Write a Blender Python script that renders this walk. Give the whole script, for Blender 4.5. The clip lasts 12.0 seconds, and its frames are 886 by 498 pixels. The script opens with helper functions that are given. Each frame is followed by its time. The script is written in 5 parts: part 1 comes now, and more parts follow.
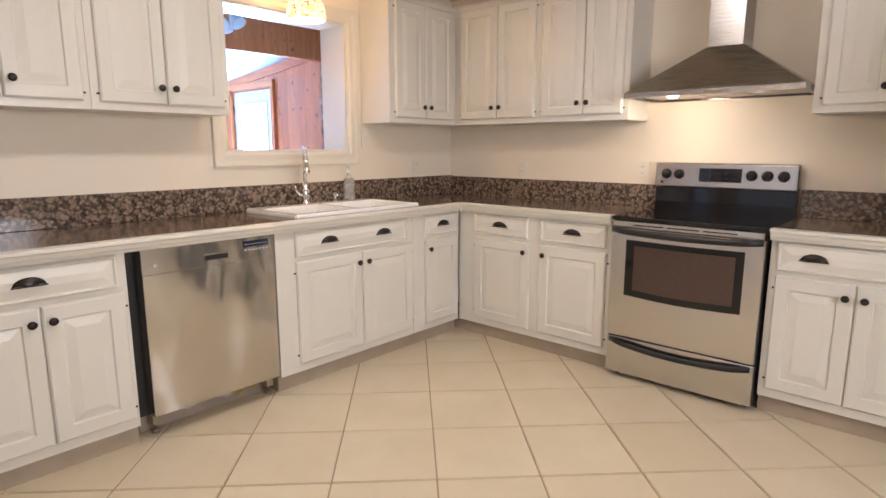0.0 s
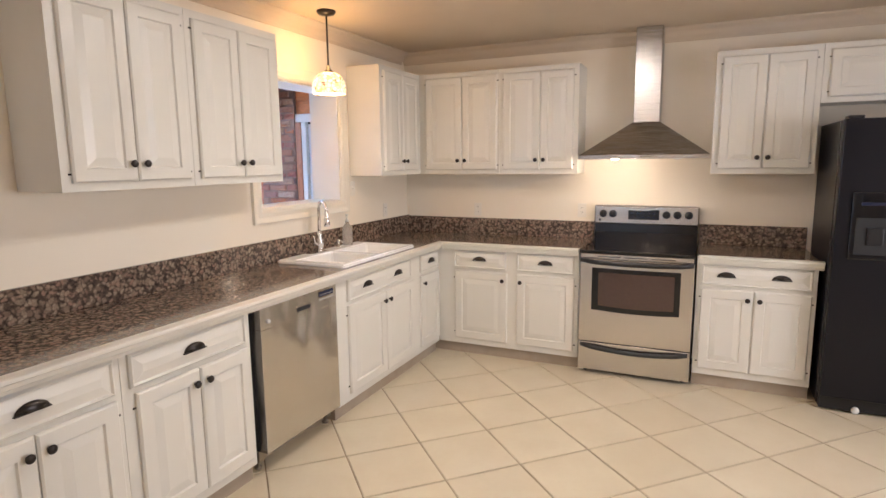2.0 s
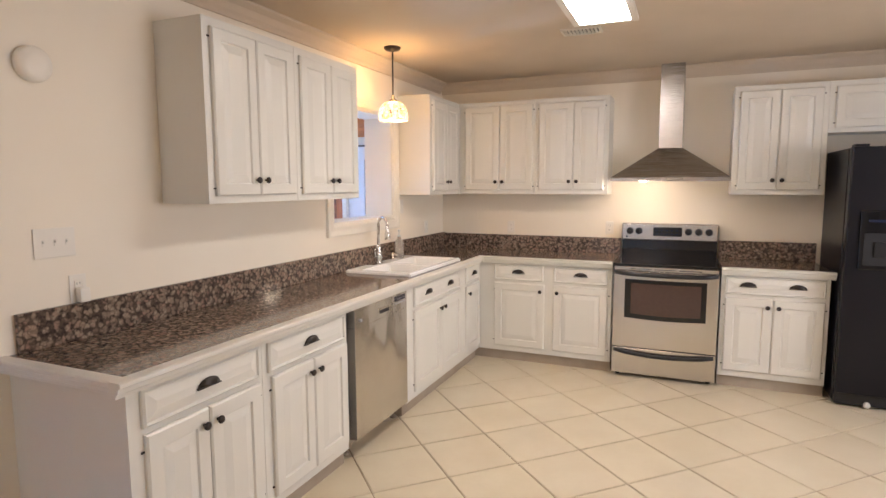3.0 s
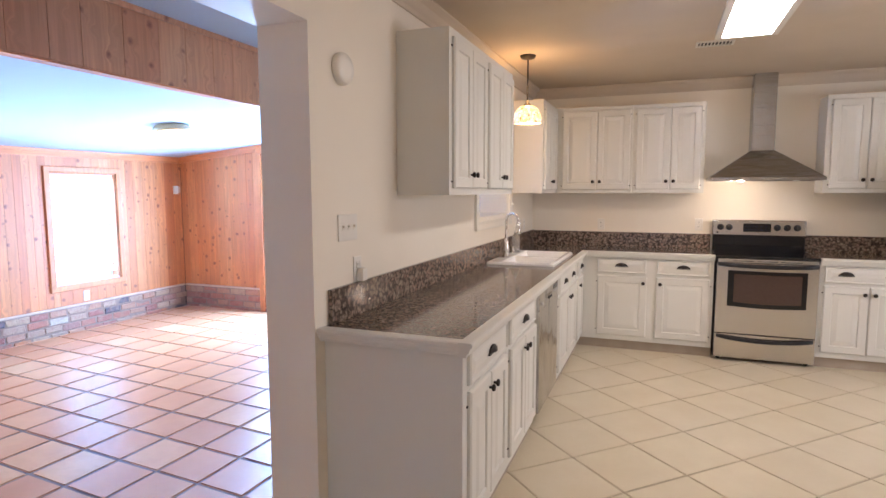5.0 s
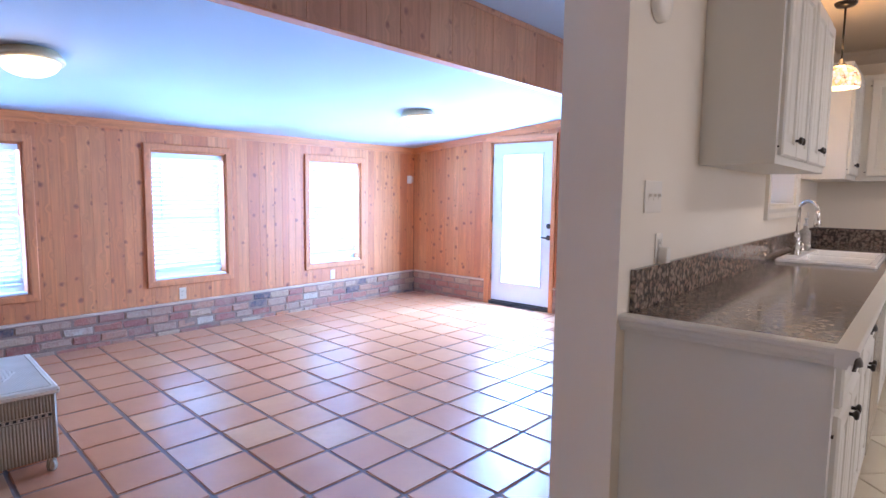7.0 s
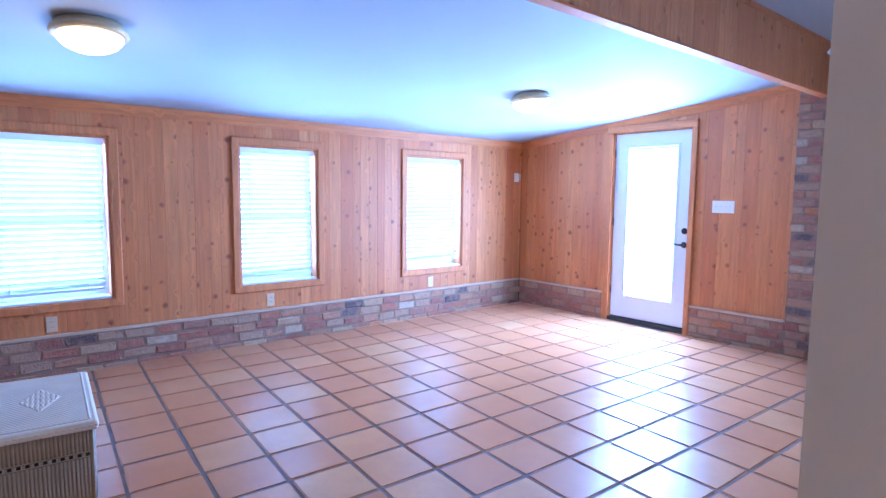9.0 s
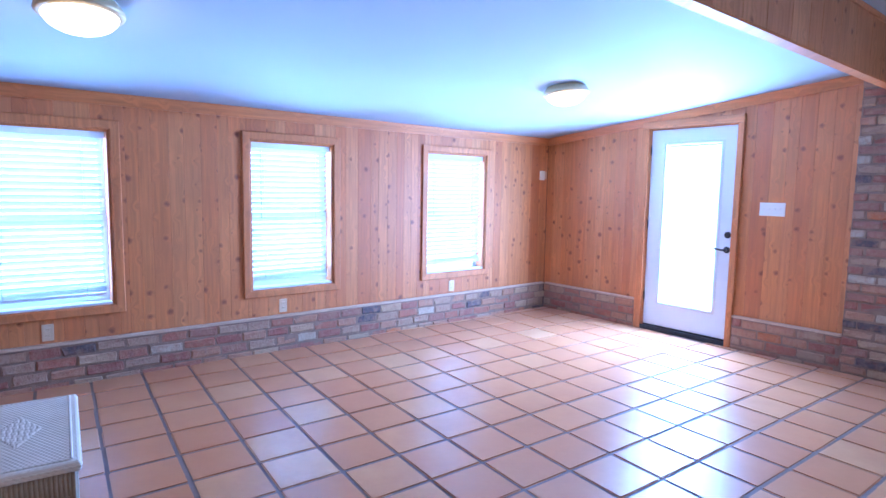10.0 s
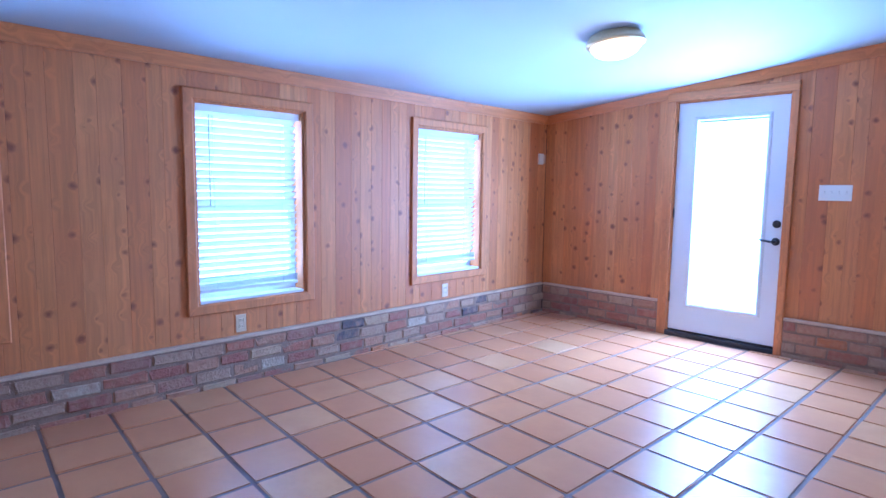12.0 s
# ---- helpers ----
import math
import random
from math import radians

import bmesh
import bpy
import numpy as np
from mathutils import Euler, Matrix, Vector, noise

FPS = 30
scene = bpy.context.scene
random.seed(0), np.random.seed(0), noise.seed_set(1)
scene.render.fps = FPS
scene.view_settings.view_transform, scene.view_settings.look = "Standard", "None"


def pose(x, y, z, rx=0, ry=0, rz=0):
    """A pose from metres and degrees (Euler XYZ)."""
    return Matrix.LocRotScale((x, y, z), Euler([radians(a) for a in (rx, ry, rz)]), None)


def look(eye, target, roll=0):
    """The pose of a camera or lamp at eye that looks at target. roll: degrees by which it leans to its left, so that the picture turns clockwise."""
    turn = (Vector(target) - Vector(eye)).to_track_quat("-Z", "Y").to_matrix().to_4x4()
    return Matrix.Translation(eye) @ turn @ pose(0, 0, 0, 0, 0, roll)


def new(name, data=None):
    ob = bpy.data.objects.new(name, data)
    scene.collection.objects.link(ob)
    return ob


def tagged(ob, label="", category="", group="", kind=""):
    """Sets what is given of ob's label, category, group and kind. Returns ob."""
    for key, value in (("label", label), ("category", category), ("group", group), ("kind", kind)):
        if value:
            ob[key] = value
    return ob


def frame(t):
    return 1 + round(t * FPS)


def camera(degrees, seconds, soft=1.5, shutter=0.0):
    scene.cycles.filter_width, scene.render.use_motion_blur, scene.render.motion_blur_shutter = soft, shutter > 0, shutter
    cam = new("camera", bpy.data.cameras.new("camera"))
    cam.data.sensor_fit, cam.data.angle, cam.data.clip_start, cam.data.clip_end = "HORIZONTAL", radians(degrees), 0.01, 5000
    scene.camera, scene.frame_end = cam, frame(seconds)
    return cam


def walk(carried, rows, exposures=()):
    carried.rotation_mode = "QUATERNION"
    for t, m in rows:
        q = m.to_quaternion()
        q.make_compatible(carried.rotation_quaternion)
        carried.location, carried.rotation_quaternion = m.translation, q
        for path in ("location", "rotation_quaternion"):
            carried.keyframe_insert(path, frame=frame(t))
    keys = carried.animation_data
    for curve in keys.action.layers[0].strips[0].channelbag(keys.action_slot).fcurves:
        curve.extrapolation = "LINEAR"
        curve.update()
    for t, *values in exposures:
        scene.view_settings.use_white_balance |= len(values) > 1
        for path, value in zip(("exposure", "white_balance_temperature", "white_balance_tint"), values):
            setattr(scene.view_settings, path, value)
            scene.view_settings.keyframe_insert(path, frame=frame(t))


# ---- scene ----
cam = camera(75.4, 12.0)
PATH = [
    (0, (3.169, -3.649, 1.298), (1.858, -2.18, 0.949), -0.0),
    (0.5, (3.038, -3.932, 1.36), (1.856, -2.359, 1.003), -0.2),
    (1, (2.896, -4.226, 1.473), (1.829, -2.572, 1.118), -0.3),
    (1.5, (2.716, -4.513, 1.546), (1.798, -2.77, 1.2), -0.5),
    (2, (2.569, -4.814, 1.57), (1.747, -3.016, 1.267), -0.6),
    (2.5, (2.416, -5.094, 1.569), (1.633, -3.272, 1.312), -0.6),
    (2.7, (2.37, -5.205, 1.551), (1.584, -3.381, 1.313), -0.3),
    (4.3, (1.694, -5.983, 1.536), (0.981, -4.125, 1.335), -0.3),
    (4.5, (1.576, -6.03, 1.522), (0.868, -4.17, 1.321), -0.2),
    (5, (1.299, -6.128, 1.484), (0.591, -4.268, 1.283), -0.1),
    (5.5, (1.158, -6.159, 1.441), (0.379, -4.328, 1.24), 0.0),
    (6, (1.052, -6.16, 1.401), (0.104, -4.41, 1.202), 0.3),
    (6.5, (0.94, -6.127, 1.363), (-0.191, -4.488, 1.166), 0.5),
    (7, (0.785, -6.015, 1.332), (-0.504, -4.498, 1.135), 0.7),
    (7.5, (0.618, -5.903, 1.313), (-0.778, -4.484, 1.113), 0.8),
    (7.7, (0.552, -5.868, 1.311), (-0.873, -4.479, 1.109), 0.7),
    (9.3, (0.064, -5.437, 1.28), (-1.476, -4.175, 1.085), 0.8),
    (9.5, (-0.016, -5.406, 1.303), (-1.557, -4.147, 1.099), 1.0),
    (10, (-0.189, -5.35, 1.31), (-1.744, -4.109, 1.106), 1.0),
    (10.5, (-0.382, -5.331, 1.292), (-1.938, -4.091, 1.09), 1.0),
    (11, (-0.627, -5.221, 1.208), (-2.18, -3.976, 1.012), 0.9),
    (11.5, (-0.979, -5.108, 1.159), (-2.504, -3.83, 0.958), 0.8),
    (12, (-1.353, -5.046, 1.177), (-2.759, -3.638, 0.971), 0.8),
]
walk(cam, [(t, look(eye, target, roll)) for t, eye, target, roll in PATH],
     [(0, 0.03, 6150, 19), (2.5, 0.16, 6150, 19), (4.5, 0.04, 6050, 20), (5.5, -0.06, 5900, 22), (6.5, -0.19, 5700, 23), (7.5, -0.30, 5450, 25), (9.5, -0.55, 5250, 27), (10.5, -0.66, 5250, 27), (12, -1.00, 5300, 26)])

# ---------------------------------------------------------------- world and lamps
world = bpy.data.worlds.new("world")
scene.world = world
world.use_nodes = True
wn = world.node_tree.nodes
sky = wn.new("ShaderNodeTexSky")
sky.sky_type = "NISHITA"
sky.sun_disc = False
sky.sun_elevation, sky.sun_rotation = radians(50), radians(200)
wn["Background"].inputs["Strength"].default_value = 0.12
world.node_tree.links.new(sky.outputs["Color"], wn["Background"].inputs["Color"])

sun_data = bpy.data.lights.new("sun", "SUN")
sun_data.energy, sun_data.angle, sun_data.color = 2.5, radians(0.5), (1.0, 0.95, 0.88)
sun = new("sun", sun_data)
sun.matrix_world = look((0, 0, 20), (-6.0, 14.0, 0))

DAY = (0.30, 0.58, 1.0)
WARM = (1.0, 0.80, 0.56)


def area_lamp(name, eye, target, wide, high, watts, colour):
    data = bpy.data.lights.new(name, "AREA")
    data.shape, data.size, data.size_y = "RECTANGLE", wide, high
    data.energy, data.color = watts, colour
    ob = new(name, data)
    ob.matrix_world = look(eye, target)
    return ob


def point_lamp(name, at, watts, colour, radius):
    data = bpy.data.lights.new(name, "POINT")
    data.energy, data.color, data.shadow_soft_size = watts, colour, radius
    ob = new(name, data)
    ob.location = at
    return ob


# the den lies one low step below the kitchen; its parts are laid out on its own floor
DEN_AT = Vector((0.0, 0.055, -0.095))
WINDOWS = ((-5.49, -4.70), (-3.698, -2.939), (-1.876, -1.070))
WIN_Z = (0.54, 1.79)
for y0, y1 in WINDOWS:
    area_lamp("window_daylight", (-5.16, (y0 + y1) / 2 + DEN_AT.y, 1.165 + DEN_AT.z), (0, (y0 + y1) / 2 + DEN_AT.y, 1.165 + DEN_AT.z), y1 - y0 + 0.1, 1.34, 240, DAY)
area_lamp("door_daylight", (-3.07, 0.075, 0.99), (-3.07, -3, 0.99), 0.56, 1.58, 470, DAY)
# unseen east window, assumed from daylight reflections; its lamp fills the kitchen
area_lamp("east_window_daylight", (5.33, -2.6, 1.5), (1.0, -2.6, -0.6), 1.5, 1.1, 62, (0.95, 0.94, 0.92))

# ---------------------------------------------------------------- material tools


class Mat:
    """A node material with short ways to add nodes."""

    def __init__(self, name, rough=0.5, metal=0.0, spec=0.5):
        self.m = bpy.data.materials.new(name)
        self.m.use_nodes = True
        self.t = self.m.node_tree
        self.p = self.t.nodes["Principled BSDF"]
        self.p.inputs["Roughness"].default_value = rough
        self.p.inputs["Metallic"].default_value = metal
        self.p.inputs["Specular IOR Level"].default_value = spec

    def n(self, kind, **inputs):
        node = self.t.nodes.new(kind)
        for key, value in inputs.items():
            node.inputs[key.replace("_", " ")].default_value = value
        return node

    def wire(self, a, b):
        self.t.links.new(a, b)

    def coords(self, scale=(1, 1, 1), random_shift=False):
        tc = self.n("ShaderNodeTexCoord")
        mp = self.n("ShaderNodeMapping")
        mp.inputs["Scale"].default_value = scale
        self.wire(tc.outputs["Object"], mp.inputs["Vector"])
        if random_shift:
            oi = self.n("ShaderNodeObjectInfo")
            cx = self.n("ShaderNodeCombineXYZ")
            mul = self.n("ShaderNodeMath")
            mul.operation = "MULTIPLY"
            mul.inputs[1].default_value = 37.0
            self.wire(oi.outputs["Random"], mul.inputs[0])
            self.wire(mul.outputs[0], cx.inputs["X"])
            self.wire(mul.outputs[0], cx.inputs["Z"])
            self.wire(cx.outputs[0], mp.inputs["Location"])
        return mp.outputs["Vector"]

    def noise(self, scale, detail=4.0, vec=None, rough=0.55):
        node = self.n("ShaderNodeTexNoise", Scale=scale, Detail=detail, Roughness=rough)
        if vec is not None:
            self.wire(vec, node.inputs["Vector"])
        return node.outputs["Fac"]

    def ramp(self, fac, stops, kind="LINEAR"):
        node = self.n("ShaderNodeValToRGB")
        node.color_ramp.interpolation = kind
        el = node.color_ramp.elements
        while len(el) < len(stops):
            el.new(0.5)
        for e, (pos, col) in zip(el, stops):
            e.position = pos
            e.color = (*col, 1) if len(col) == 3 else col
        self.wire(fac, node.inputs["Fac"])
        return node.outputs["Color"]

    def mix(self, fac, a, b, mode="MIX"):
        node = self.n("ShaderNodeMix")
        node.data_type, node.blend_type = "RGBA", mode
        for socket, value in ((node.inputs[0], fac), (node.inputs[6], a), (node.inputs[7], b)):
            if isinstance(value, (int, float)):
                socket.default_value = value
            elif isinstance(value, tuple):
                socket.default_value = (*value, 1)
            else:
                self.wire(value, socket)
        return node.outputs[2]

    def colour(self, value):
        if isinstance(value, tuple):
            self.p.inputs["Base Color"].default_value = (*value, 1)
        else:
            self.wire(value, self.p.inputs["Base Color"])
        return self

    def rough(self, fac, lo, hi):
        node = self.n("ShaderNodeMapRange")
        node.inputs["To Min"].default_value, node.inputs["To Max"].default_value = lo, hi
        self.wire(fac, node.inputs["Value"])
        self.wire(node.outputs[0], self.p.inputs["Roughness"])
        return self

    def bump(self, height, strength=0.2, distance=0.002):
        node = self.n("ShaderNodeBump", Strength=strength, Distance=distance)
        self.wire(height, node.inputs["Height"])
        self.wire(node.outputs["Normal"], self.p.inputs["Normal"])
        return self

    def random(self):
        return self.n("ShaderNodeObjectInfo").outputs["Random"]


def paint(name, base, dirty, rough=0.5, grain=180.0, bump=0.08, patch=2.2):
    m = Mat(name, rough)
    v = m.coords()
    big = m.noise(patch, 3, v, 0.45)
    m.colour(m.mix(m.ramp(big, [(0.25, (0, 0, 0)), (0.85, (1, 1, 1))]), base, dirty))
    m.rough(m.noise(1.5, 2, v), rough - 0.02, rough + 0.03)
    m.bump(m.noise(grain, 2, v), bump, 0.0006)
    return m.m


CABINET = paint("cabinet_paint", (0.715, 0.695, 0.635), (0.69, 0.67, 0.605), 0.30, 130, 0.06)
TRIM = paint("trim_paint", (0.78, 0.74, 0.65), (0.72, 0.67, 0.57), 0.35, 90, 0.06)
WALL = paint("wall_paint", (0.86, 0.785, 0.66), (0.83, 0.75, 0.62), 0.6, 220, 0.14)
# cream ceiling and crown, their shade put in as a darker tan
CEILING = paint("ceiling_shaded_paint", (0.64, 0.54, 0.42), (0.58, 0.48, 0.36), 0.8, 150, 0.2)
# white ceiling; the blue of the daylight is put into its colour
DEN_CEILING = paint("den_ceiling_daylight_paint", (0.445, 0.505, 0.565), (0.42, 0.48, 0.545), 0.75, 150, 0.2)
DOOR_WHITE = paint("door_paint", (0.78, 0.80, 0.82), (0.73, 0.75, 0.78), 0.35, 120, 0.04)
PLASTIC = paint("switch_plastic", (0.82, 0.78, 0.70), (0.79, 0.74, 0.65), 0.35, 300, 0.02)
ALMOND = paint("almond_plastic", (0.66, 0.50, 0.34), (0.62, 0.46, 0.30), 0.38, 300, 0.02)
PORCELAIN = paint("sink_enamel", (0.93, 0.93, 0.92), (0.90, 0.90, 0.88), 0.12, 40, 0.02)
# scuffed base paint, browned further for the shade of the recess
TOE = paint("toe_kick_shaded_paint", (0.44, 0.37, 0.29), (0.34, 0.27, 0.20), 0.5, 80, 0.1, 6)


def make_granite():
    m = Mat("brown_granite", 0.10, 0, 0.5)
    v = m.coords()
    wob = m.n("ShaderNodeTexNoise", Scale=26.0, Detail=3.0)
    m.wire(v, wob.inputs["Vector"])
    warp = m.mix(0.045, v, wob.outputs["Color"], "ADD")
    cells = m.n("ShaderNodeTexVoronoi", Scale=46.0, Randomness=1.0)
    m.wire(warp, cells.inputs["Vector"])
    tone = m.ramp(cells.outputs["Color"], [(0.0, (0.17, 0.115, 0.085)), (0.30, (0.27, 0.20, 0.145)), (0.55, (0.36, 0.285, 0.21)), (0.8, (0.31, 0.19, 0.14)), (1.0, (0.24, 0.18, 0.135))])
    speck = m.mix(m.ramp(m.noise(150, 4, v), [(0.42, (0, 0, 0)), (0.8, (0.7, 0.7, 0.7))]), tone, (0.12, 0.085, 0.065))
    rim = m.ramp(cells.outputs["Distance"], [(0.34, (0, 0, 0)), (0.66, (1, 1, 1))])
    dark = m.ramp(m.noise(60, 4, v), [(0.35, (0.035, 0.027, 0.024)), (0.7, (0.12, 0.085, 0.065))])
    m.colour(m.mix(rim, speck, dark))
    m.rough(m.noise(7, 3, v), 0.08, 0.14)
    return m.m


GRANITE = make_granite()


def make_steel(name, tone, rough, vertical):
    m = Mat(name, rough, 1.0)
    v = m.coords((2, 380, 2) if vertical else (380, 2, 2))
    streak = m.noise(2.2, 4, v)
    m.colour(m.mix(streak, tone, tuple(c * 0.86 for c in tone)))
    m.rough(streak, rough - 0.04, rough + 0.02)
    m.bump(streak, 0.06, 0.0006)
    return m.m


STEEL = make_steel("brushed_steel", (0.66, 0.64, 0.61), 0.24, True)


def make_dented_steel():
    m = Mat("dented_steel", 0.22, 1.0)
    streak = m.noise(2.2, 4, m.coords((2, 380, 2)))
    m.colour(m.mix(streak, (0.68, 0.66, 0.63), (0.58, 0.56, 0.53)))
    m.rough(streak, 0.17, 0.25)
    m.bump(m.noise(3.4, 1.5, m.coords((1.0, 0.55, 1.0))), 0.9, 0.06)
    return m.m


STEEL_DENTED = make_dented_steel()
STEEL_HOOD = make_steel("hood_steel", (0.45, 0.435, 0.42), 0.28, True)


def plain(name, colour, rough, metal=0.0, bump=0.03, grain=200.0):
    m = Mat(name, rough, metal)
    v = m.coords()
    m.colour(m.mix(m.noise(grain * 0.2, 4, v), colour, tuple(c * 0.8 for c in colour)))
    m.rough(m.noise(14, 4, v), max(0.02, rough - 0.02), rough + 0.03)
    m.bump(m.noise(grain, 2, v), bump, 0.0008)
    return m.m


CHROME = plain("chrome", (0.78, 0.77, 0.75), 0.07, 1.0, 0.0)
BRONZE = plain("dark_bronze", (0.035, 0.028, 0.024), 0.32, 0.6)
BLACK = plain("black_plastic", (0.012, 0.012, 0.014), 0.35)
BLACK_GLASS = plain("black_glass", (0.008, 0.008, 0.010), 0.05, 0.0, 0.0)
FRIDGE = plain("fridge_black", (0.006, 0.006, 0.010), 0.33, 0.0, 0.2, 260)
FRIDGE.node_tree.nodes["Principled BSDF"].inputs["Specular IOR Level"].default_value = 0.3
OVEN_GLASS = plain("oven_glass", (0.085, 0.052, 0.042), 0.08, 0.0, 0.0)
# near-black that stands in for the shade in gaps, slots and recesses
DARK = plain("dark_gap", (0.012, 0.012, 0.014), 0.7)
BRASS = plain("pale_brass", (0.74, 0.60, 0.36), 0.38, 0.25)
NICKEL = plain("brushed_nickel", (0.45, 0.40, 0.33), 0.33, 1.0)
GREY_PRINT = plain("button_grey", (0.5, 0.5, 0.5), 0.4)
BLUE_PRINT = plain("display_blue", (0.018, 0.024, 0.055), 0.2)
YELLOW = plain("yellow_cable", (0.55, 0.40, 0.05), 0.5)
CORD = plain("white_cord", (0.7, 0.7, 0.66), 0.6)
RUBBER = plain("threshold_dark", (0.03, 0.03, 0.035), 0.5)


def make_glow(name, colour, strength):
    m = Mat(name, 0.4)
    m.colour((0.8, 0.8, 0.8))
    m.p.inputs["Emission Color"].default_value = (*colour, 1)
    m.p.inputs["Emission Strength"].default_value = strength
    return m.m


TUBE_GLOW = make_glow("fluorescent_diffuser", (1.0, 0.92, 0.78), 23)
BULB_GLOW = make_glow("bulb_glow", (1.0, 0.78, 0.50), 55)
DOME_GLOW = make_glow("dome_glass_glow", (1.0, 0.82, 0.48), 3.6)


def make_glass(name, tint, rough=0.0):
    m = Mat(name, rough)
    m.colour(tint)
    m.p.inputs["Transmission Weight"].default_value = 1.0
    m.p.inputs["IOR"].default_value = 1.45
    return m.m


GLASS = make_glass("window_glass", (0.95, 0.97, 0.97))
BOTTLE = make_glass("clear_bottle", (0.93, 0.93, 0.90), 0.12)
BOTTLE.node_tree.nodes["Principled BSDF"].inputs["IOR"].default_value = 1.12
BOTTLE.node_tree.nodes["Principled BSDF"].inputs["Transmission Weight"].default_value = 0.75
FROSTED = make_glass("frosted_shade", (0.9, 0.92, 0.95), 0.35)


def make_shade():
    m = Mat("mosaic_shade", 0.25)
    v = m.coords()
    cells = m.n("ShaderNodeTexVoronoi", Scale=42.0)
    m.wire(v, cells.inputs["Vector"])
    edge = m.n("ShaderNodeTexVoronoi", Scale=42.0)
    edge.feature = "DISTANCE_TO_EDGE"
    m.wire(v, edge.inputs["Vector"])
    tone = m.ramp(cells.outputs["Color"], [(0.0, (0.95, 0.48, 0.10)), (0.25, (1.0, 0.74, 0.34)), (0.6, (1.0, 0.88, 0.62)), (1.0, (0.9, 0.52, 0.20))])
    lead = m.ramp(edge.outputs["Distance"], [(0.02, (0, 0, 0)), (0.07, (1, 1, 1))])
    col = m.mix(lead, (0.25, 0.13, 0.05), tone)
    m.colour(col)
    m.wire(col, m.p.inputs["Emission Color"])
    m.p.inputs["Emission Strength"].default_value = 1.1
    return m.m


SHADE = make_shade()


def make_tile(name, tones, rough, stain, per_object=True, bump=0.2, uneven=0.06):
    m = Mat(name, rough)
    v = m.coords((1, 1, 1), per_object)
    base = m.ramp(m.random(), tones)
    cloud = m.noise(3.2, 3, v, 0.5)
    fine = m.noise(30, 4, v)
    col = m.mix(m.ramp(cloud, [(0.28, (0, 0, 0)), (0.72, (0.9, 0.9, 0.9))]), base, m.mix(0.6, base, stain))
    m.colour(m.mix(m.ramp(fine, [(0.45, (0, 0, 0)), (0.9, (0.22, 0.22, 0.22))]), col, stain))
    m.rough(m.noise(9, 4, v), rough - uneven, rough + uneven)
    m.bump(m.noise(10, 4, v), bump, 0.003)
    return m.m


BEIGE_TILE = make_tile("beige_ceramic", [(0.0, (0.66, 0.580, 0.425)), (0.5, (0.70, 0.625, 0.470)), (1.0, (0.68, 0.605, 0.465))], 0.36, (0.60, 0.505, 0.355), True, 0.12)
TERRACOTTA = make_tile("terracotta", [(0.0, (0.60, 0.235, 0.108)), (0.3, (0.66, 0.282, 0.124)), (0.6, (0.62, 0.250, 0.112)), (0.85, (0.69, 0.318, 0.145)), (1.0, (0.72, 0.385, 0.190))], 0.29, (0.52, 0.195, 0.092), True, 0.30, 0.02)


def make_rough(name, base, dark, scale, bump):
    m = Mat(name, 0.85)
    v = m.coords()
    a, b = m.noise(scale, 6, v), m.noise(scale * 9, 4, v)
    m.colour(m.mix(m.ramp(a, [(0.35, (0, 0, 0)), (0.7, (1, 1, 1))]), base, dark))
    m.bump(b, bump, 0.004)
    return m.m


GROUT = make_rough("tan_grout", (0.40, 0.31, 0.21), (0.30, 0.23, 0.155), 4, 0.5)
DARK_GROUT = make_rough("grey_grout", (0.28, 0.21, 0.19), (0.20, 0.15, 0.14), 4, 0.6)
MORTAR = make_rough("mortar", (0.30, 0.18, 0.12), (0.21, 0.125, 0.085), 14, 0.9)
CAP = make_rough("mortar_cap", (0.62, 0.43, 0.30), (0.52, 0.35, 0.24), 6, 0.6)


def make_brick():
    m = Mat("antique_brick", 0.85)
    v = m.coords((1, 1, 1), True)
    r = m.random()
    base = m.ramp(r, [(0.0, (0.38, 0.130, 0.075)), (0.14, (0.42, 0.195, 0.110)), (0.30, (0.31, 0.105, 0.070)), (0.44, (0.39, 0.235, 0.150)), (0.58, (0.33, 0.145, 0.100)), (0.72, (0.45, 0.285, 0.170)), (0.84, (0.46, 0.150, 0.055)), (0.89, (0.10, 0.075, 0.075)), (0.95, (0.46, 0.350, 0.250))], "CONSTANT")
    patch = m.noise(16, 5, v, 0.65)
    col = m.mix(m.ramp(patch, [(0.44, (0, 0, 0)), (0.72, (0.65, 0.65, 0.65))]), base, (0.40, 0.235, 0.145))
    blush = m.noise(28, 4, v, 0.6)
    col = m.mix(m.ramp(blush, [(0.48, (0, 0, 0)), (0.75, (0.55, 0.55, 0.55))]), col, (0.30, 0.105, 0.070))
    soot = m.noise(11, 5, v, 0.7)
    m.colour(m.mix(m.ramp(soot, [(0.60, (0, 0, 0)), (0.80, (0.75, 0.75, 0.75))]), col, (0.13, 0.085, 0.075)))
    m.bump(m.noise(55, 5, v), 0.9, 0.008)
    return m.m


BRICK = make_brick()


